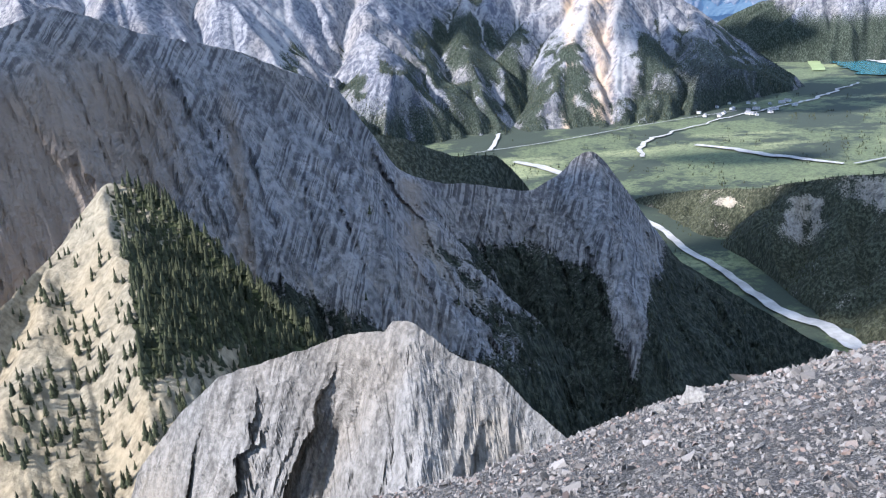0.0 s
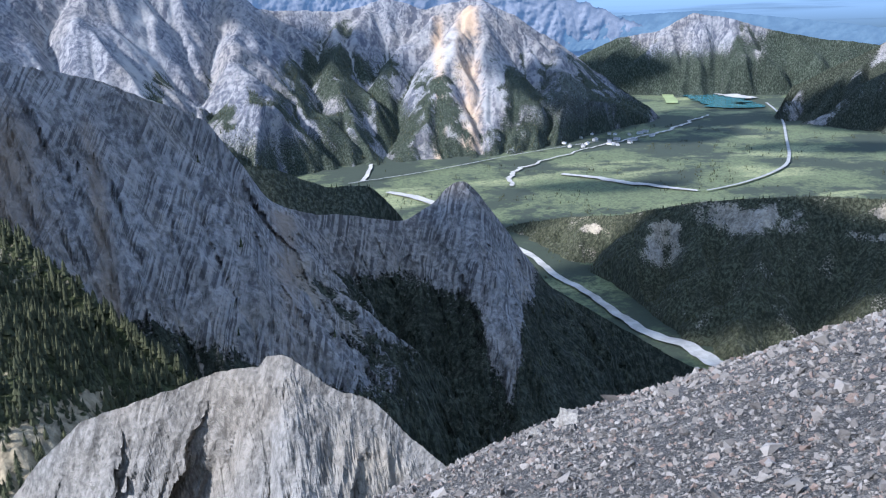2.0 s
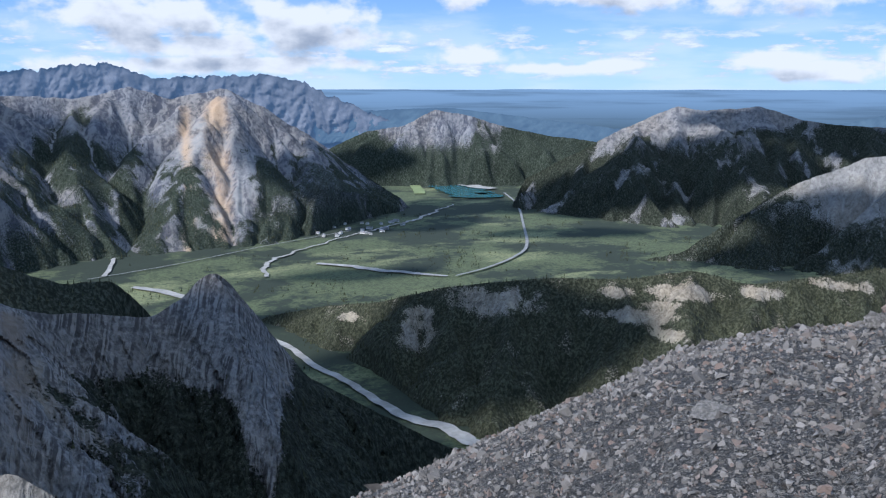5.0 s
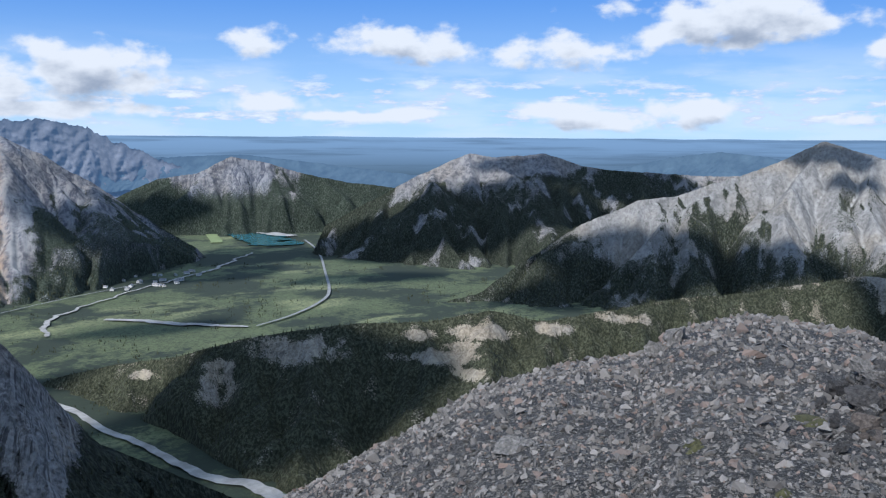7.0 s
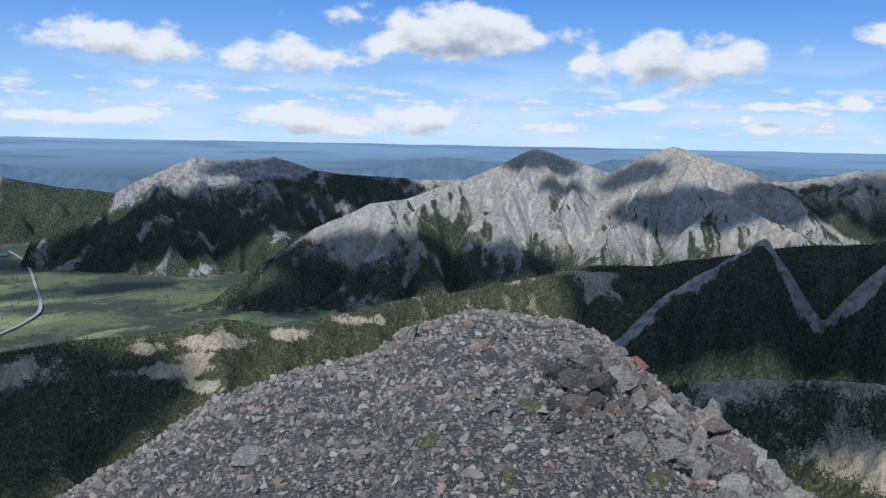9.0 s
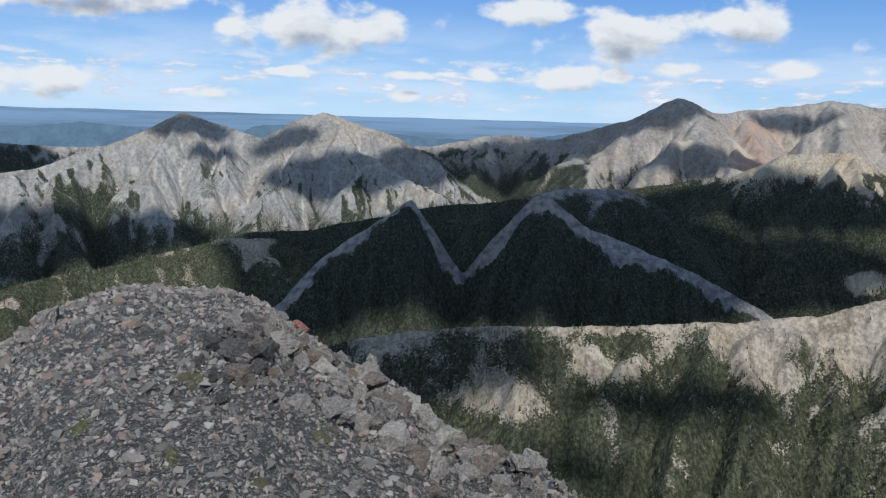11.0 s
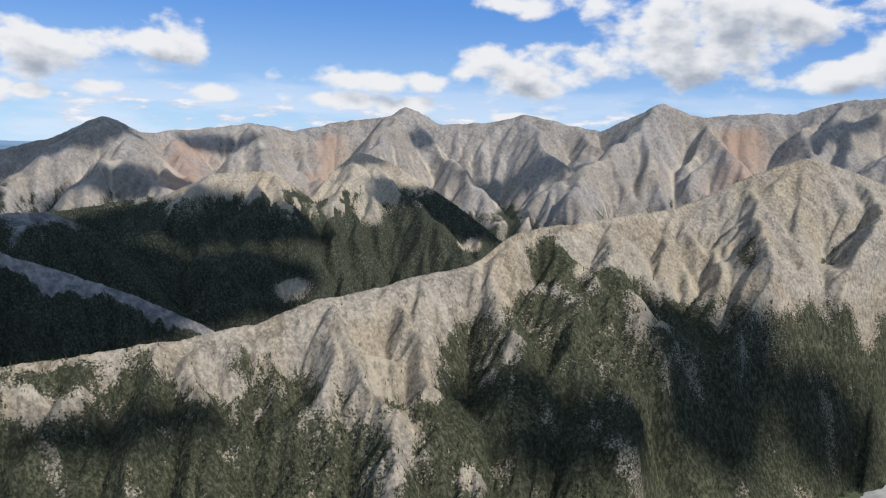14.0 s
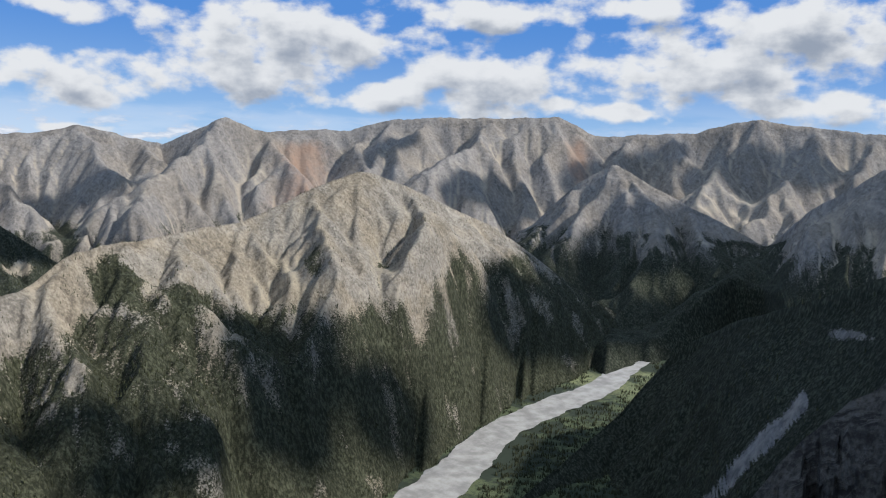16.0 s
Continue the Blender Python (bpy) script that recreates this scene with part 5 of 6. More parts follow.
def off_lanes(X, Y, Z):
    ok = np.zeros(X.shape)
    sel = wood > 0.02
    px, py = X[sel], Y[sel]
    out = np.empty(len(px))
    for i in range(0, len(px), 2000):
        d = np.hypot(px[i:i + 2000, None] - LANES[None, :, 0], py[i:i + 2000, None] - LANES[None, :, 1]).min(1)
        out[i:i + 2000] = d > 16
    ok[sel] = out
    return ok


wood_near = wood * 0 + 1.0 * (FA > 139) * (FA < 164) * (FR > 1000) * (FR < 2500)
FIELDS["river wood"] = (FX, FY, FZ, wood_near, 0 * FA)
wood_all, wood = wood, wood_near
ground["label"] = "river wood"
forest(ground, 15000, 7.0, 13, 4, 1, 0.02, 1.0, off_lanes, "dense dark conifers beside the gravel river", 34)
ground["label"] = ground_label
wood = wood_all
forest(ground, 18000, 7.0, 12, 4, 1, 0.02, 1.5, off_lanes, "scattered dark conifers on the valley floor", 26)

# ---- clouds added out of view over the place, whose shade lies on the slopes ----
mat_cloud = plain_mat("cloud", (0.85, 0.86, 0.88), (0.95, 0.95, 0.95), 0.01, 1.0)
SUN_WAY = np.array([math.sin(radians(SUN_AZ)), math.cos(radians(SUN_AZ))]) / math.tan(radians(SUN_EL))


def cloud(az, r, z, length, width, turn=0.0, height=750.0, seed=1):
    """A flat-based cumulus that shades the ground at (azimuth, distance, height)."""
    q = polar(az, r, 0)[:2] + SUN_WAY * (height - z)
    n, m = 56, 22
    th, ph = np.meshgrid(np.linspace(0, 2 * math.pi, n), np.linspace(0, math.pi, m), indexing="ij")
    x, y, zz = np.cos(th) * np.sin(ph), np.sin(th) * np.sin(ph), np.cos(ph)
    lump = 1 + 0.6 * fbm(x * 1.7 + seed * 7.7 + zz, y * 1.7 - zz, 4, seed, 0.6)
    zz = np.where(zz < 0, zz * 0.25, zz)
    x, y = x * lump * length / 2, y * lump * width / 2
    zz = zz * lump * min(length, width) * 0.3
    c, s = math.cos(radians(turn - az)), math.sin(radians(turn - az))
    ob = mesh_object("cloud", np.stack([x * c - y * s + q[0], x * s + y * c + q[1], zz + height], -1).reshape(-1, 3), grid_faces(n, m), mat_cloud)
    return tagged(ob, "white flat-based cumulus cloud out of view, added for its shade", "cloud", "cumulus clouds")


def shade(ob, az, el, length, width, turn=0.0, height=750.0, seed=1):
    """A cloud whose shade falls on the nearest place of a mountain in that direction."""
    X, Y, Z, cover, V = FIELDS[ob.get("label")]
    a = (np.degrees(np.arctan2(X, Y)) + 90) % 360 - 90
    R = np.hypot(X, Y)
    off = np.hypot(a - az, np.degrees(np.arctan2(Z, R)) - el) + (V < 0) * 9 + R * 2e-4
    i = np.unravel_index(np.argmin(off), off.shape)
    return cloud(az, float(R[i]), float(Z[i]), length, width, turn, height, seed)


cloud(25, 1420, -470, 800, 420, 8, seed=1)
cloud(22.5, 3250, -480, 520, 420, seed=2)
cloud(27, 3700, -510, 700, 420, seed=23)
cloud(20, 2350, -515, 420, 150, 10, seed=25)
cloud(14, 1900, -515, 330, 130, 0, seed=29)
cloud(34, 3050, -510, 620, 200, 15, seed=24)
cloud(50, 2560, -420, 800, 260, 15, seed=4)
cloud(74, 1900, -320, 560, 760, 0, seed=5)
cloud(89, 1950, -330, 860, 820, 0, seed=6)
cloud(101, 2150, -380, 520, 380, 10, seed=12)
# Two unseen clouds added to darken the slab face and the forest below.
cloud(-2, 760, -230, 300, 400, 0, seed=10)
cloud(14, 840, -330, 420, 330, 0, seed=11)
# Small unseen cloud added only to darken the crag by the summit.
cloud(170, 150, -40, 150, 90, 0, 300, seed=20)
cloud(78.5, 1020, -285, 300, 220, 0, seed=21)
shade(far_a, 1.5, -3.2, 420, 330, 0, 1000, 19)
shade(far_a, 16.8, -5.6, 420, 300, 0, 1000, 26)
shade(butte, 20.5, -5.2, 520, 240, 0, 750, 27)
shade(dark, 37, -6.0, 900, 480, 10, 750, 3)
shade(dark, 45.8, -2.3, 520, 220, 0, 750, 30)
shade(dark, 44.5, -4.6, 760, 420, 0, 750, 31)
shade(dark, 51, -3.4, 700, 360, 0, 750, 32)
shade(lit, 51.5, -8.0, 640, 260, 10, 750, 17)
shade(lit, 59.5, -8.3, 520, 240, 0, 750, 18)
shade(lit, 63.4, -0.9, 300, 150, 0, 750, 33)
shade(lit, 69.6, -2.0, 240, 150, 0, 750, 34)
shade(lit, 73.8, -4.2, 560, 300, 0, 750, 35)
shade(lit, 65, -3.0, 170, 110, 20, 750, 36)
shade(vee_back, 78, -6.0, 700, 420, 0, 750, 48)
shade(vee_back, 92, -6.5, 700, 420, 0, 750, 47)
shade(lit, 79.5, -3.2, 420, 260, 0, 750, 37)
shade(back_a, 91, -0.9, 560, 260, 0, 1000, 57)
shade(back_a, 82, -2.6, 700, 420, 0, 1000, 56)
shade(back_a, 88, -2.4, 900, 460, 0, 1000, 51)
shade(back_a, 97.5, -2.4, 520, 240, 0, 1000, 55)
shade(back_a, 101.9, 0.0, 300, 150, 0, 1000, 52)
shade(back_a, 120.5, -2.4, 420, 200, 0, 1000, 53)
shade(back_a, 115.5, 1.0, 160, 150, 0, 1000, 54)
shade(dome, 104.6, -5.0, 460, 240, 0, 750, 64)
shade(dome, 117.0, -4.0, 620, 250, -10, 750, 13)
shade(dome, 110.8, 0.0, 300, 190, 0, 750, 65)
shade(dome, 96, -6.0, 640, 330, 0, 750, 62)
shade(near, 95.6, -18.6, 230, 90, 0, 750, 7)
shade(near, 89.8, -22.8, 130, 70, 0, 750, 8)
shade(near, 121.6, -15.2, 140, 90, 20, 750, 28)
shade(near, 128.3, -17.6, 220, 160, 30, 750, 39)
shade(near, 135.2, -13.4, 420, 240, -35, 750, 44)
shade(near, 142, -15.5, 320, 180, 0, 750, 45)
# Unseen cloud added to darken forest that faces away from the sun.
shade(near, 152, -9.0, 520, 260, 30, 750, 46)
shade(back_b, 148.6, -0.9, 520, 260, 0, 1000, 14)
shade(back_b, 156.0, 1.4, 280, 220, 0, 1150, 66)
shade(back_b, 164.6, 1.4, 420, 260, 0, 1150, 67)
shade(back_b, 141.7, 2.4, 150, 170, 0, 1000, 49)
shade(back_b, 168.6, 2.2, 360, 240, 0, 1150, 69)
shade(back_b, 160.2, 2.6, 260, 200, 0, 1150, 70)
shade(mid, 161.5, -3.6, 640, 420, 0, 1150, 15)
shade(mid, 169.5, -1.6, 420, 360, 0, 1150, 68)
cloud(157, 2300, -200, 560, 380, 0, 1100, seed=63)

# ---- loose stones of the summit ----
mat_stone, nt, bsdf = nodes_of("limestone_rubble")
pos = node(nt, "ShaderNodeTexCoord").outputs["Object"]
rnd = node(nt, "ShaderNodeNewGeometry").outputs["Random Per Island"]
orn = node(nt, "ShaderNodeObjectInfo").outputs["Random"]
tone = mathn(nt, "FRACT", mathn(nt, "ADD", rnd, orn))
col = mix(nt, mathn(nt, "POWER", tone, 1.6), (0.07, 0.062, 0.055), (0.29, 0.265, 0.238))
col = mix(nt, ramp(nt, mathn(nt, "FRACT", mathn(nt, "MULTIPLY", tone, 37.0)), 0.78, 0.98), col, (0.20, 0.135, 0.105))
col = mix(nt, mathn(nt, "MULTIPLY", noise_at(nt, pos, 14, 6, 0.75), 0.55), col, (0.165, 0.153, 0.138))
nt.links.new(col, bsdf.inputs["Base Color"])
bsdf.inputs["Roughness"].default_value = 0.9
bump = node(nt, "ShaderNodeBump", Height=noise_at(nt, pos, 30, 5, 0.7), Strength=0.6, Distance=0.03)
nt.links.new(bump.outputs[0], bsdf.inputs["Normal"])


def stone_hull(seed, n=9, flat=0.5):
    rng = random.Random(seed)
    bm = bmesh.new()
    for _ in range(n):
        p = Vector((rng.gauss(0, 1), rng.gauss(0, 1), rng.gauss(0, 1))).normalized() * rng.uniform(0.8, 1.0)
        bm.verts.new((p.x * rng.uniform(0.8, 1.2), p.y * 0.75, p.z * flat))
    res = bmesh.ops.convex_hull(bm, input=bm.verts)
    bmesh.ops.delete(bm, geom=[g for g in set(res["geom_interior"] + res["geom_unused"]) if isinstance(g, bmesh.types.BMVert)], context="VERTS")
    bmesh.ops.triangulate(bm, faces=bm.faces)
    bmesh.ops.recalc_face_normals(bm, faces=bm.faces)
    bm.verts.index_update()
    out = np.array([v.co[:] for v in bm.verts]), np.array([[v.index for v in f.verts] for f in bm.faces])
    bm.free()
    return out


HULLS = [stone_hull(s, 7 + s % 2, 0.5 + 0.09 * (s % 5)) for s in range(14)]


def ground_at(az, r):
    x, y = r * np.sin(np.radians(az)), r * np.cos(np.radians(az))
    return summit_z(az, r) + summit_relief(x, y, az, r)


def rotations(rng, n, tilt):
    a, b2, c2 = rng.normal(0, tilt, n), rng.normal(0, tilt, n), rng.uniform(0, 6.28, n)
    z0, o = np.zeros(n), np.ones(n)
    rx = np.array([[o, z0, z0], [z0, np.cos(a), -np.sin(a)], [z0, np.sin(a), np.cos(a)]]).transpose(2, 0, 1)
    ry = np.array([[np.cos(b2), z0, np.sin(b2)], [z0, o, z0], [-np.sin(b2), z0, np.cos(b2)]]).transpose(2, 0, 1)
    rz = np.array([[np.cos(c2), -np.sin(c2), z0], [np.sin(c2), np.cos(c2), z0], [z0, z0, o]]).transpose(2, 0, 1)
    return rx @ ry @ rz


def rubble(count, seed, az0, az1, r0, r1, size, spread):
    rng = np.random.default_rng(seed)
    vs, fs, off = [], [], 0
    for k, (hv, hf) in enumerate(HULLS):
        n = count // len(HULLS)
        az = rng.uniform(az0, az1, n)
        r = np.exp(rng.uniform(math.log(r0), math.log(r1), n))
        s = np.clip(size * r ** 0.8 * np.exp(rng.normal(0, spread, n)), 0.015, 0.55)
        base = polar(az, r, ground_at(az, r) + s * 0.12)
        m = rotations(rng, n, 1.0)
        v = np.einsum("nij,vj->nvi", m, hv) * s[:, None, None] + base[:, None, :]
        vs.append(v.reshape(-1, 3))
        fs.append((hf[None] + (np.arange(n) * len(hv))[:, None, None]).reshape(-1, 3) + off)
        off += n * len(hv)
    ob = mesh_object("rubble", np.concatenate(vs), np.concatenate(fs), mat_stone, False)
    return tagged(ob, "loose grey limestone rubble covering the summit", "rubble", kind="stuff")


rubble(60000, 1, -12, 104, 2.6, 30, 0.0048, 0.45)
rubble(4600, 2, -12, 104, 3.0, 24, 0.0090, 0.35)

STONE_MESHES = []
for k, (hv, hf) in enumerate(HULLS):
    me = bpy.data.meshes.new("stone")
    me.from_pydata(hv.tolist(), [], hf.tolist())
    me.materials.append(mat_stone)
    STONE_MESHES.append(me)
rng = np.random.default_rng(11)
for k in range(300):
    az, r = rng.uniform(28, 82), rng.uniform(4.2, 9.5)
    s = float(np.clip(0.042 * math.exp(rng.normal(0, 0.4)), 0.03, 0.085))
    ob = new("stone", STONE_MESHES[k % 14])
    p = polar(az, r, float(ground_at(np.float64(az), np.float64(r))) + s * 0.25)
    ob.matrix_world = Matrix.LocRotScale(Vector(p), Euler((rng.normal(0, 0.3), rng.normal(0, 0.3), rng.uniform(0, 6.3))), Vector((s, s, s)))
    ob.parent = summit


# ---- boulders, crag on the summit, cushions ----
def rock_mat(name, a, c):
    return plain_mat(name, a, c, 5.0, 0.9, 0.06)


mat_rock_grey = rock_mat("boulder_grey", (0.085, 0.078, 0.070), (0.235, 0.217, 0.195))
mat_rock_pale = rock_mat("boulder_pale", (0.14, 0.13, 0.115), (0.29, 0.272, 0.24))
mat_rock_red = rock_mat("boulder_red", (0.15, 0.065, 0.05), (0.24, 0.115, 0.09))
mat_rock_brown = rock_mat("boulder_brown", (0.06, 0.048, 0.042), (0.16, 0.13, 0.105))
mat_rock_dark = rock_mat("boulder_dark", (0.022, 0.020, 0.019), (0.085, 0.078, 0.072))
mat_moss = plain_mat("alpine_cushion", (0.035, 0.035, 0.012), (0.09, 0.085, 0.035), 18.0, 1.0, 0.05)


def boulder(az, r, size, mat, label, seed, flat=0.7, sink=0.25, lift=0.0, tilt=(0, 0, 0)):
    rng = random.Random(seed)
    bm = bmesh.new()
    for _ in range(11):
        p = Vector([max(-0.62, min(0.62, c)) * 1.35 for c in Vector((rng.gauss(0, 1), rng.gauss(0, 1), rng.gauss(0, 1))).normalized()])
        bm.verts.new((p.x, p.y * 0.8, p.z * flat))
    res = bmesh.ops.convex_hull(bm, input=bm.verts)
    bmesh.ops.delete(bm, geom=[g for g in set(res["geom_interior"] + res["geom_unused"]) if isinstance(g, bmesh.types.BMVert)], context="VERTS")
    bmesh.ops.bevel(bm, geom=list(bm.edges), offset=0.03, segments=1, affect="EDGES")
    bmesh.ops.triangulate(bm, faces=bm.faces)
    bmesh.ops.subdivide_edges(bm, edges=bm.edges, cuts=3, use_grid_fill=True)
    for v in bm.verts:
        v.co += v.co.normalized() * (0.16 * noise.fractal(v.co * 3.4 + Vector((seed, 0, 0)), 0.7, 2.0, 4) - 0.10 * abs(noise.noise(v.co * 2.1 + Vector((0, seed, 0)))))
    me = bpy.data.meshes.new("boulder")
    bm.to_mesh(me)
    bm.free()
    me.materials.append(mat)
    ob = new("boulder", me)
    z = float(ground_at(np.float64(az), np.float64(r)))
    ob.matrix_world = Matrix.LocRotScale(Vector(polar(az, r, z + size * (flat - 2 * sink * flat) + lift)), Euler([radians(a) for a in tilt] if any(tilt) else (rng.gauss(0, 0.2), rng.gauss(0, 0.2), rng.uniform(0, 6.3))), Vector((size, size, size)))
    return tagged(ob, label, "rock", "boulders on the summit")


def cushion(az, r, size, seed):
    n, m = 28, 8
    th, q = np.meshgrid(np.linspace(0, 2 * math.pi, n), np.linspace(0, 1, m), indexing="ij")
    rad = size * q * (1 + 0.3 * fbm(np.cos(th) * 1.5 + seed, np.sin(th) * 1.5, 3, seed))
    p0 = polar(az, r, 0)
    x, y = p0[0] + rad * np.cos(th) * 1.4, p0[1] + rad * np.sin(th) * 0.8
    a2, r2 = np.degrees(np.arctan2(x, y)), np.hypot(x, y)
    z = ground_at(a2, r2) + 0.02 + size * 0.22 * (1 - q ** 2) * (1 + 0.5 * fbm(x * 9, y * 9, 3, seed)) - 0.04 * q
    ob = mesh_object("cushion_plant", np.stack([x, y, z], -1).reshape(-1, 3), grid_faces(n, m), mat_moss)
    return tagged(ob, "low olive-brown alpine cushion plant among stones", "plant", "cushion plants")


def edge_range(az, el):
    """Distance at which a sight line of that elevation meets the summit's near side."""
    r = np.linspace(2, 40, 800)
    z = summit_z(np.float64(az) + 0 * r, r)
    hit = np.nonzero(z / r >= math.tan(radians(el)))[0]
    return float(r[hit[0]]) if len(hit) else float(r[np.argmax(z / r)])


d = edge_range(17.5, -28.2)
boulder(17.5, d, 0.0226 * d, mat_rock_pale, "pale blocky boulder on the scree edge", 3)
d = edge_range(15.3, -29.0)
boulder(15.3, d, 0.0120 * d, mat_rock_pale, "pale blocky boulder on the scree edge", 4)
d = edge_range(70.4, -14.9)
boulder(70.4, d, 0.0093 * 1.3 * d, mat_rock_red, "small rust-red angular rock on the crest", 5, sink=0.1)
d = edge_range(66.2, -16.7)
boulder(66.2, d, 0.0252 * 0.85 * d, mat_rock_dark, "dark fractured rock block of the summit crag", 6, sink=0.22, flat=0.95)
d = edge_range(66.5, -18.1)
boulder(66.5, d, 0.0226 * 0.7 * d, mat_rock_brown, "brown broken rock of the summit crag", 7, sink=0.22, flat=0.95)
d = edge_range(68.0, -16.9)
boulder(68.0, d, 0.0239 * 0.85 * d, mat_rock_dark, "dark fractured rock block of the summit crag", 8, sink=0.22, flat=0.95)
d = edge_range(64.9, -15.9)
boulder(64.9, d, 0.0199 * 0.85 * d, mat_rock_dark, "dark fractured rock block of the summit crag", 9, sink=0.22, flat=0.95)
d = edge_range(68.7, -17.8)
boulder(68.7, d, 0.0146 * 0.7 * d, mat_rock_brown, "brown broken rock of the summit crag", 10, sink=0.22, flat=0.95)
d = edge_range(67.4, -15.5)
boulder(67.4, d, 0.0199 * 0.85 * d, mat_rock_dark, "dark fractured rock block of the summit crag", 11, sink=0.22, flat=0.95)
d = edge_range(69.6, -18.1)
boulder(69.6, d, 0.0133 * 0.7 * d, mat_rock_brown, "brown broken rock of the summit crag", 12, sink=0.22, flat=0.95)
d = edge_range(44.2, -20.8)
boulder(44.2, d, 0.0266 * d, mat_rock_grey, "flat grey slab lying in the scree", 13, flat=0.35)
d = edge_range(72.8, -19.1)
boulder(72.8, d, 0.0199 * 1.2 * d, mat_rock_grey, "jagged grey rock on the summit edge", 14)
d = edge_range(75.2, -17.9)
boulder(75.2, d, 0.0186 * 1.2 * d, mat_rock_grey, "jagged grey rock on the summit edge", 15)
d = edge_range(77.6, -19.7)
boulder(77.6, d, 0.0199 * 1.2 * d, mat_rock_grey, "jagged grey rock on the summit edge", 16)
d = edge_range(76.5, -21.6)
boulder(76.5, d, 0.0226 * 1.2 * d, mat_rock_grey, "jagged grey rock on the summit edge", 17)
d = edge_range(79.3, -21.8)
boulder(79.3, d, 0.0226 * 1.2 * d, mat_rock_grey, "jagged grey rock on the summit edge", 18)
d = edge_range(81.7, -23.1)
boulder(81.7, d, 0.0199 * d, mat_rock_brown, "brown jagged rock on the summit edge", 19)
d = edge_range(83.7, -23.3)
boulder(83.7, d, 0.0173 * 1.2 * d, mat_rock_grey, "jagged grey rock on the summit edge", 20)
d = edge_range(86.8, -23.1)
boulder(86.8, d, 0.0113 * d, mat_rock_pale, "small white rock on the summit edge", 21)
d = edge_range(72.9, -20.9)
boulder(72.9, d, 0.0239 * 1.2 * d, mat_rock_grey, "jagged grey rock on the summit edge", 22)
d = edge_range(70.5, -20.2)
boulder(70.5, d, 0.0199 * 1.2 * d, mat_rock_grey, "jagged grey rock on the summit edge", 23)
d = edge_range(78.6, -24.0)
boulder(78.6, d, 0.0226 * d, mat_rock_brown, "brown jagged rock on the summit edge", 24)
d = edge_range(53.7, -14.2)
boulder(53.7, d, 0.0133 * 1.2 * d, mat_rock_grey, "jagged grey rock on the summit edge", 25)
d = edge_range(54.8, -13.4)
boulder(54.8, d, 0.0146 * 1.2 * d, mat_rock_grey, "jagged grey rock on the summit edge", 26)
d = edge_range(68.9, -15.6)
boulder(68.9, d, 0.0146 * d, mat_rock_pale, "pale upright rock on the summit crest", 27)
d = edge_range(73.6, -16.7)
boulder(73.6, d, 0.0133 * 1.2 * d, mat_rock_grey, "jagged grey rock on the summit edge", 28)
d = edge_range(80.4, -20.6)
boulder(80.4, d, 0.0173 * 1.2 * d, mat_rock_grey, "jagged grey rock on the summit edge", 29)
d = edge_range(85.7, -23.8)
boulder(85.7, d, 0.0173 * 1.2 * d, mat_rock_grey, "jagged grey rock on the summit edge", 30)
d = edge_range(63.2, -17.6)
cushion(63.2, d, 0.0239 * d, 1)
d = edge_range(56.3, -20.0)
cushion(56.3, d, 0.0146 * d, 2)
d = edge_range(62.1, -21.8)
cushion(62.1, d, 0.0133 * d, 3)
d = edge_range(72.1, -22.0)
cushion(72.1, d, 0.0199 * d, 4)
d = edge_range(63.8, -17.9)
cushion(63.8, d, 0.0173 * d, 5)
d = edge_range(56.4, -20.3)
cushion(56.4, d, 0.0133 * d, 6)
d = edge_range(67.8, -23.8)
cushion(67.8, d, 0.0199 * d, 7)
d = edge_range(61.9, -22.3)
cushion(61.9, d, 0.0120 * d, 8)


for k in range(26):
    az = 68.5 + 0.75 * k + rng.normal(0, 0.4)
    top = float(np.interp(az, EDGE[:, 0], EDGE[:, 1]))
    d = edge_range(az, top - abs(rng.normal(0, 1.6)) - 0.3)
    boulder(az, d, d * float(rng.uniform(0.008, 0.017)), (mat_rock_grey, mat_rock_brown, mat_rock_grey)[k % 3], "jagged weathered rock along the summit edge", 60 + k, flat=0.85, sink=0.15)

for k in range(64):
    az = rng.normal(66.9, 1.1)
    d = edge_range(az, -16.8 + rng.normal(0, 1.0))
    kind_of = (mat_rock_dark, mat_rock_brown, mat_rock_dark, mat_rock_grey)[k % 4]
    boulder(az, d, d * float(rng.uniform(0.005, 0.013)), kind_of, "dark broken stone of the summit crag", 100 + k, flat=0.85, sink=0.1)
for k in range(70):
    az = rng.uniform(69.5, 88)
    top = float(np.interp(az, EDGE[:, 0], EDGE[:, 1]))
    d = edge_range(az, top - abs(rng.normal(0, 2.6)) - 0.4)
    kind_of = (mat_rock_grey, mat_rock_pale, mat_rock_grey, mat_rock_brown, mat_rock_grey)[k % 5]
    boulder(az, d, d * float(rng.uniform(0.007, 0.022)), kind_of, "angular weathered limestone rock on the summit edge", 150 + k, flat=0.8, sink=0.2)

# ---- single conifers on the pale spur ----
mat_bark = plain_mat("conifer_bark", (0.06, 0.045, 0.035), (0.12, 0.10, 0.08), 4.0)


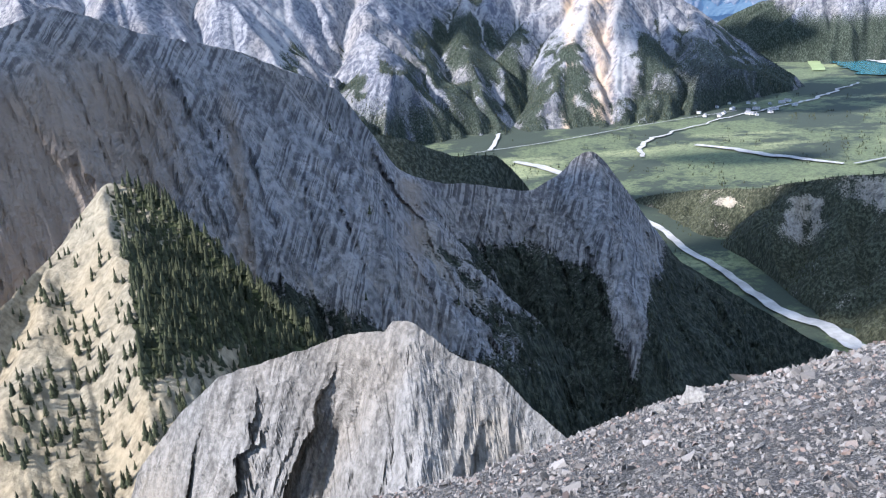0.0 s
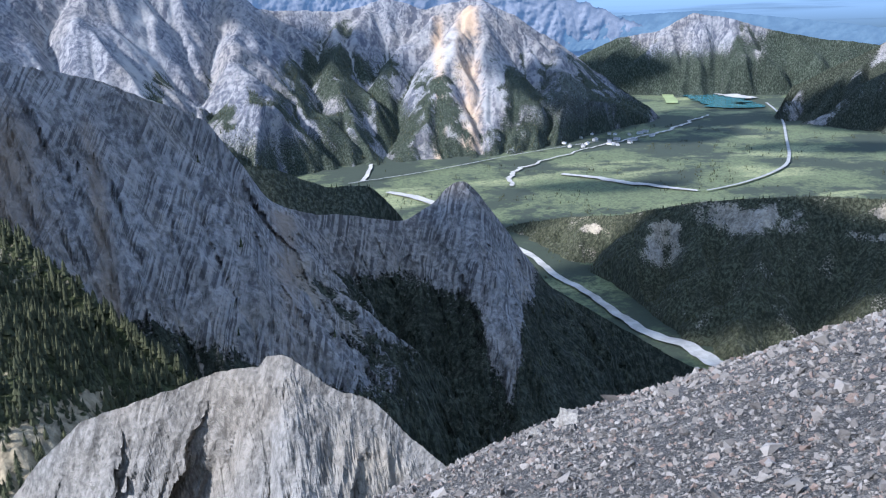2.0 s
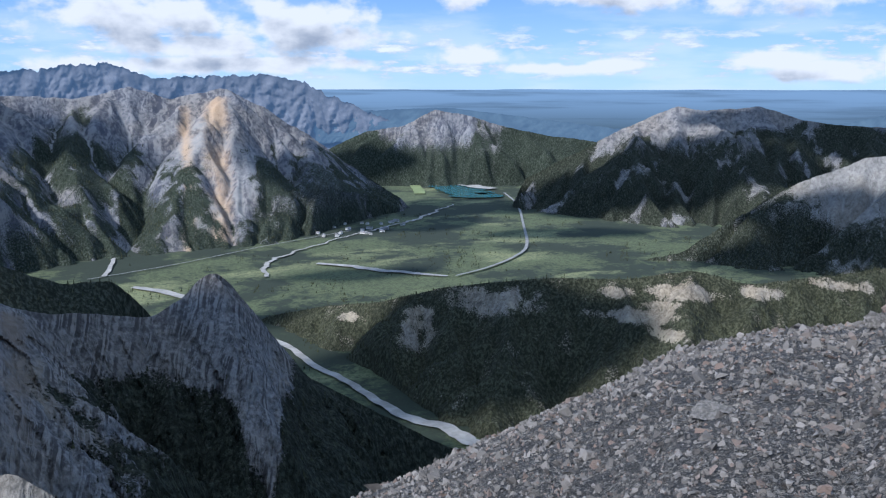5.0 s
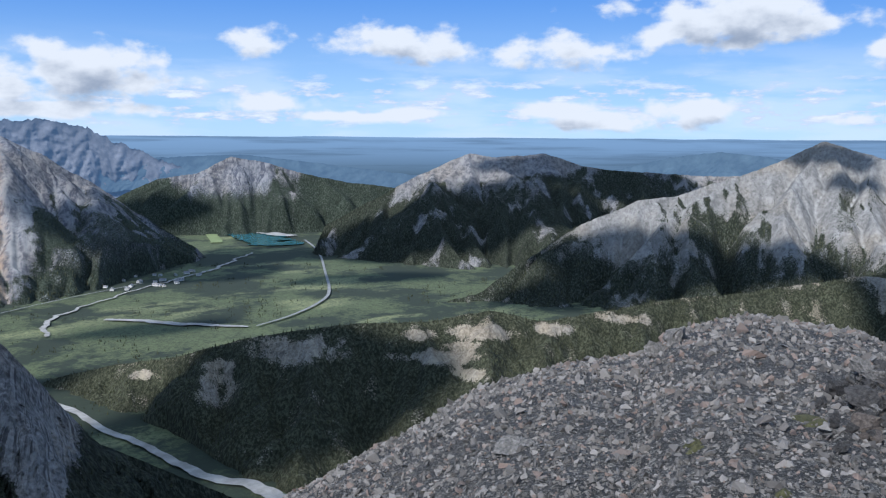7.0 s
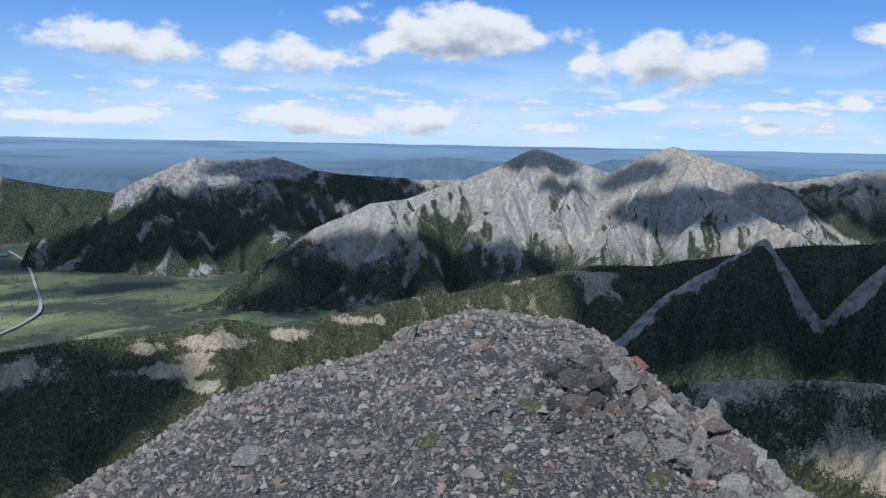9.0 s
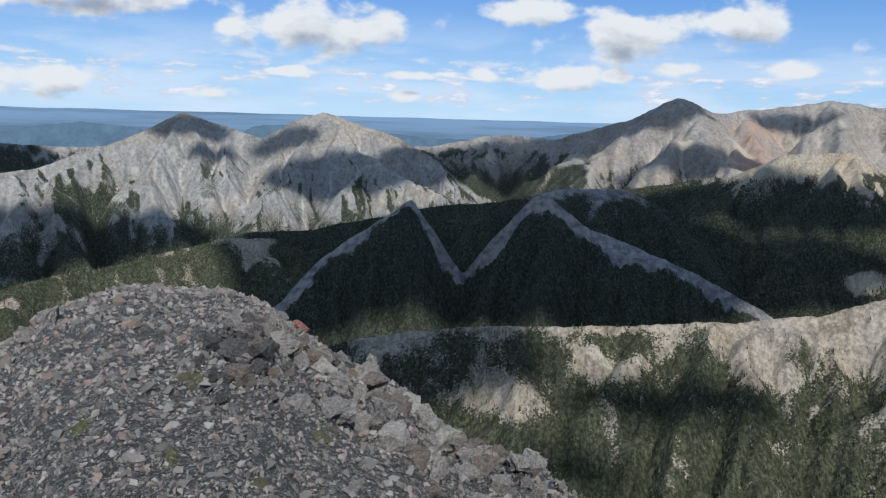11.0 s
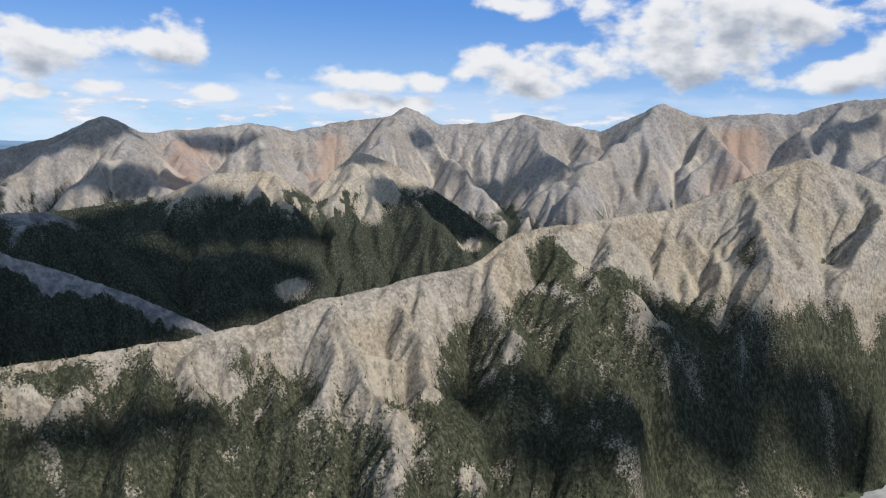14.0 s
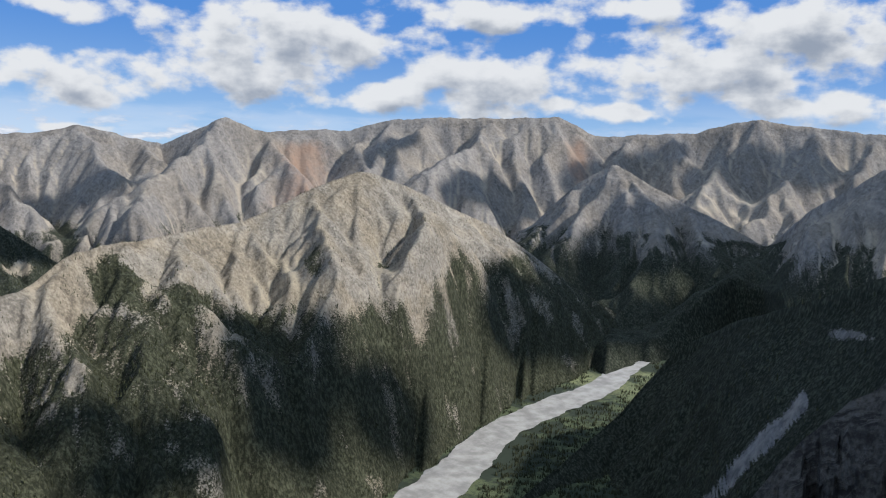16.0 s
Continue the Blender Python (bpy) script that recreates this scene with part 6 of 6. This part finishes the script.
def conifer(height, seed):
    rng = random.Random(seed)
    root = new("conifer_tree")
    bm = bmesh.new()
    bmesh.ops.create_cone(bm, segments=6, radius1=0.022 * height, radius2=0.004 * height, depth=height * 0.9, matrix=Matrix.Translation((0, 0, height * 0.45)))
    me = bpy.data.meshes.new("trunk")
    bm.to_mesh(me)
    bm.free()
    me.materials.append(mat_bark)
    new("trunk", me).parent = root
    bm = bmesh.new()
    tiers = 9
    for t in range(tiers):
        z = height * (0.1 + 0.84 * t / tiers)
        rr = 0.2 * height * (1 - 0.9 * t / tiers) * rng.uniform(0.85, 1.15)
        top = bm.verts.new((0, 0, z + height * 0.14))
        ring = []
        for i in range(14):
            a = 2 * math.pi * i / 14 + t * 0.4
            q = rr * ((1.0 if i % 2 else 0.5) * rng.uniform(0.8, 1.2))
            ring.append(bm.verts.new((q * math.cos(a), q * math.sin(a), z - (0.06 * height * rng.random() if i % 2 else -0.02 * height))))
        for i in range(14):
            bm.faces.new((ring[i], ring[(i + 1) % 14], top))
    me = bpy.data.meshes.new("crown")
    bm.to_mesh(me)
    bm.free()
    me.materials.append(mat_fir)
    new("crown", me).parent = root
    return tagged(root, "dark green slender conifer on the pale slope", "tree", "conifers on the spur")


X, Y, Z, cover, V = FIELDS[spur.get("label")]
AZs = np.degrees(np.arctan2(X, Y))
ELs = np.degrees(np.arctan2(Z, np.hypot(X, Y)))
rng = np.random.default_rng(77)
w = ((AZs > -30) & (AZs < -17) & (ELs < -17) & (ELs > -34) & (V > 0)) * smooth(-0.25, 0.4, fbm(X / 22, Y / 22, 3, 7))
w = w.ravel() / w.sum()
models = [conifer(h, s) for s, h in enumerate((6.4, 7.6, 5.4, 8.4))]
picks = rng.choice(w.size, 240, p=w)
for k, i in enumerate(picks):
    m = Matrix.LocRotScale(Vector((X.ravel()[i], Y.ravel()[i], Z.ravel()[i] - 0.4)), Euler((0, 0, rng.uniform(0, 6.3))), None)
    if k < 4:
        models[k].matrix_world = m
    else:
        ob = copy_thing(models[k % 4], m)
        s = rng.uniform(0.55, 1.05)
        ob.scale = (s, s, s)
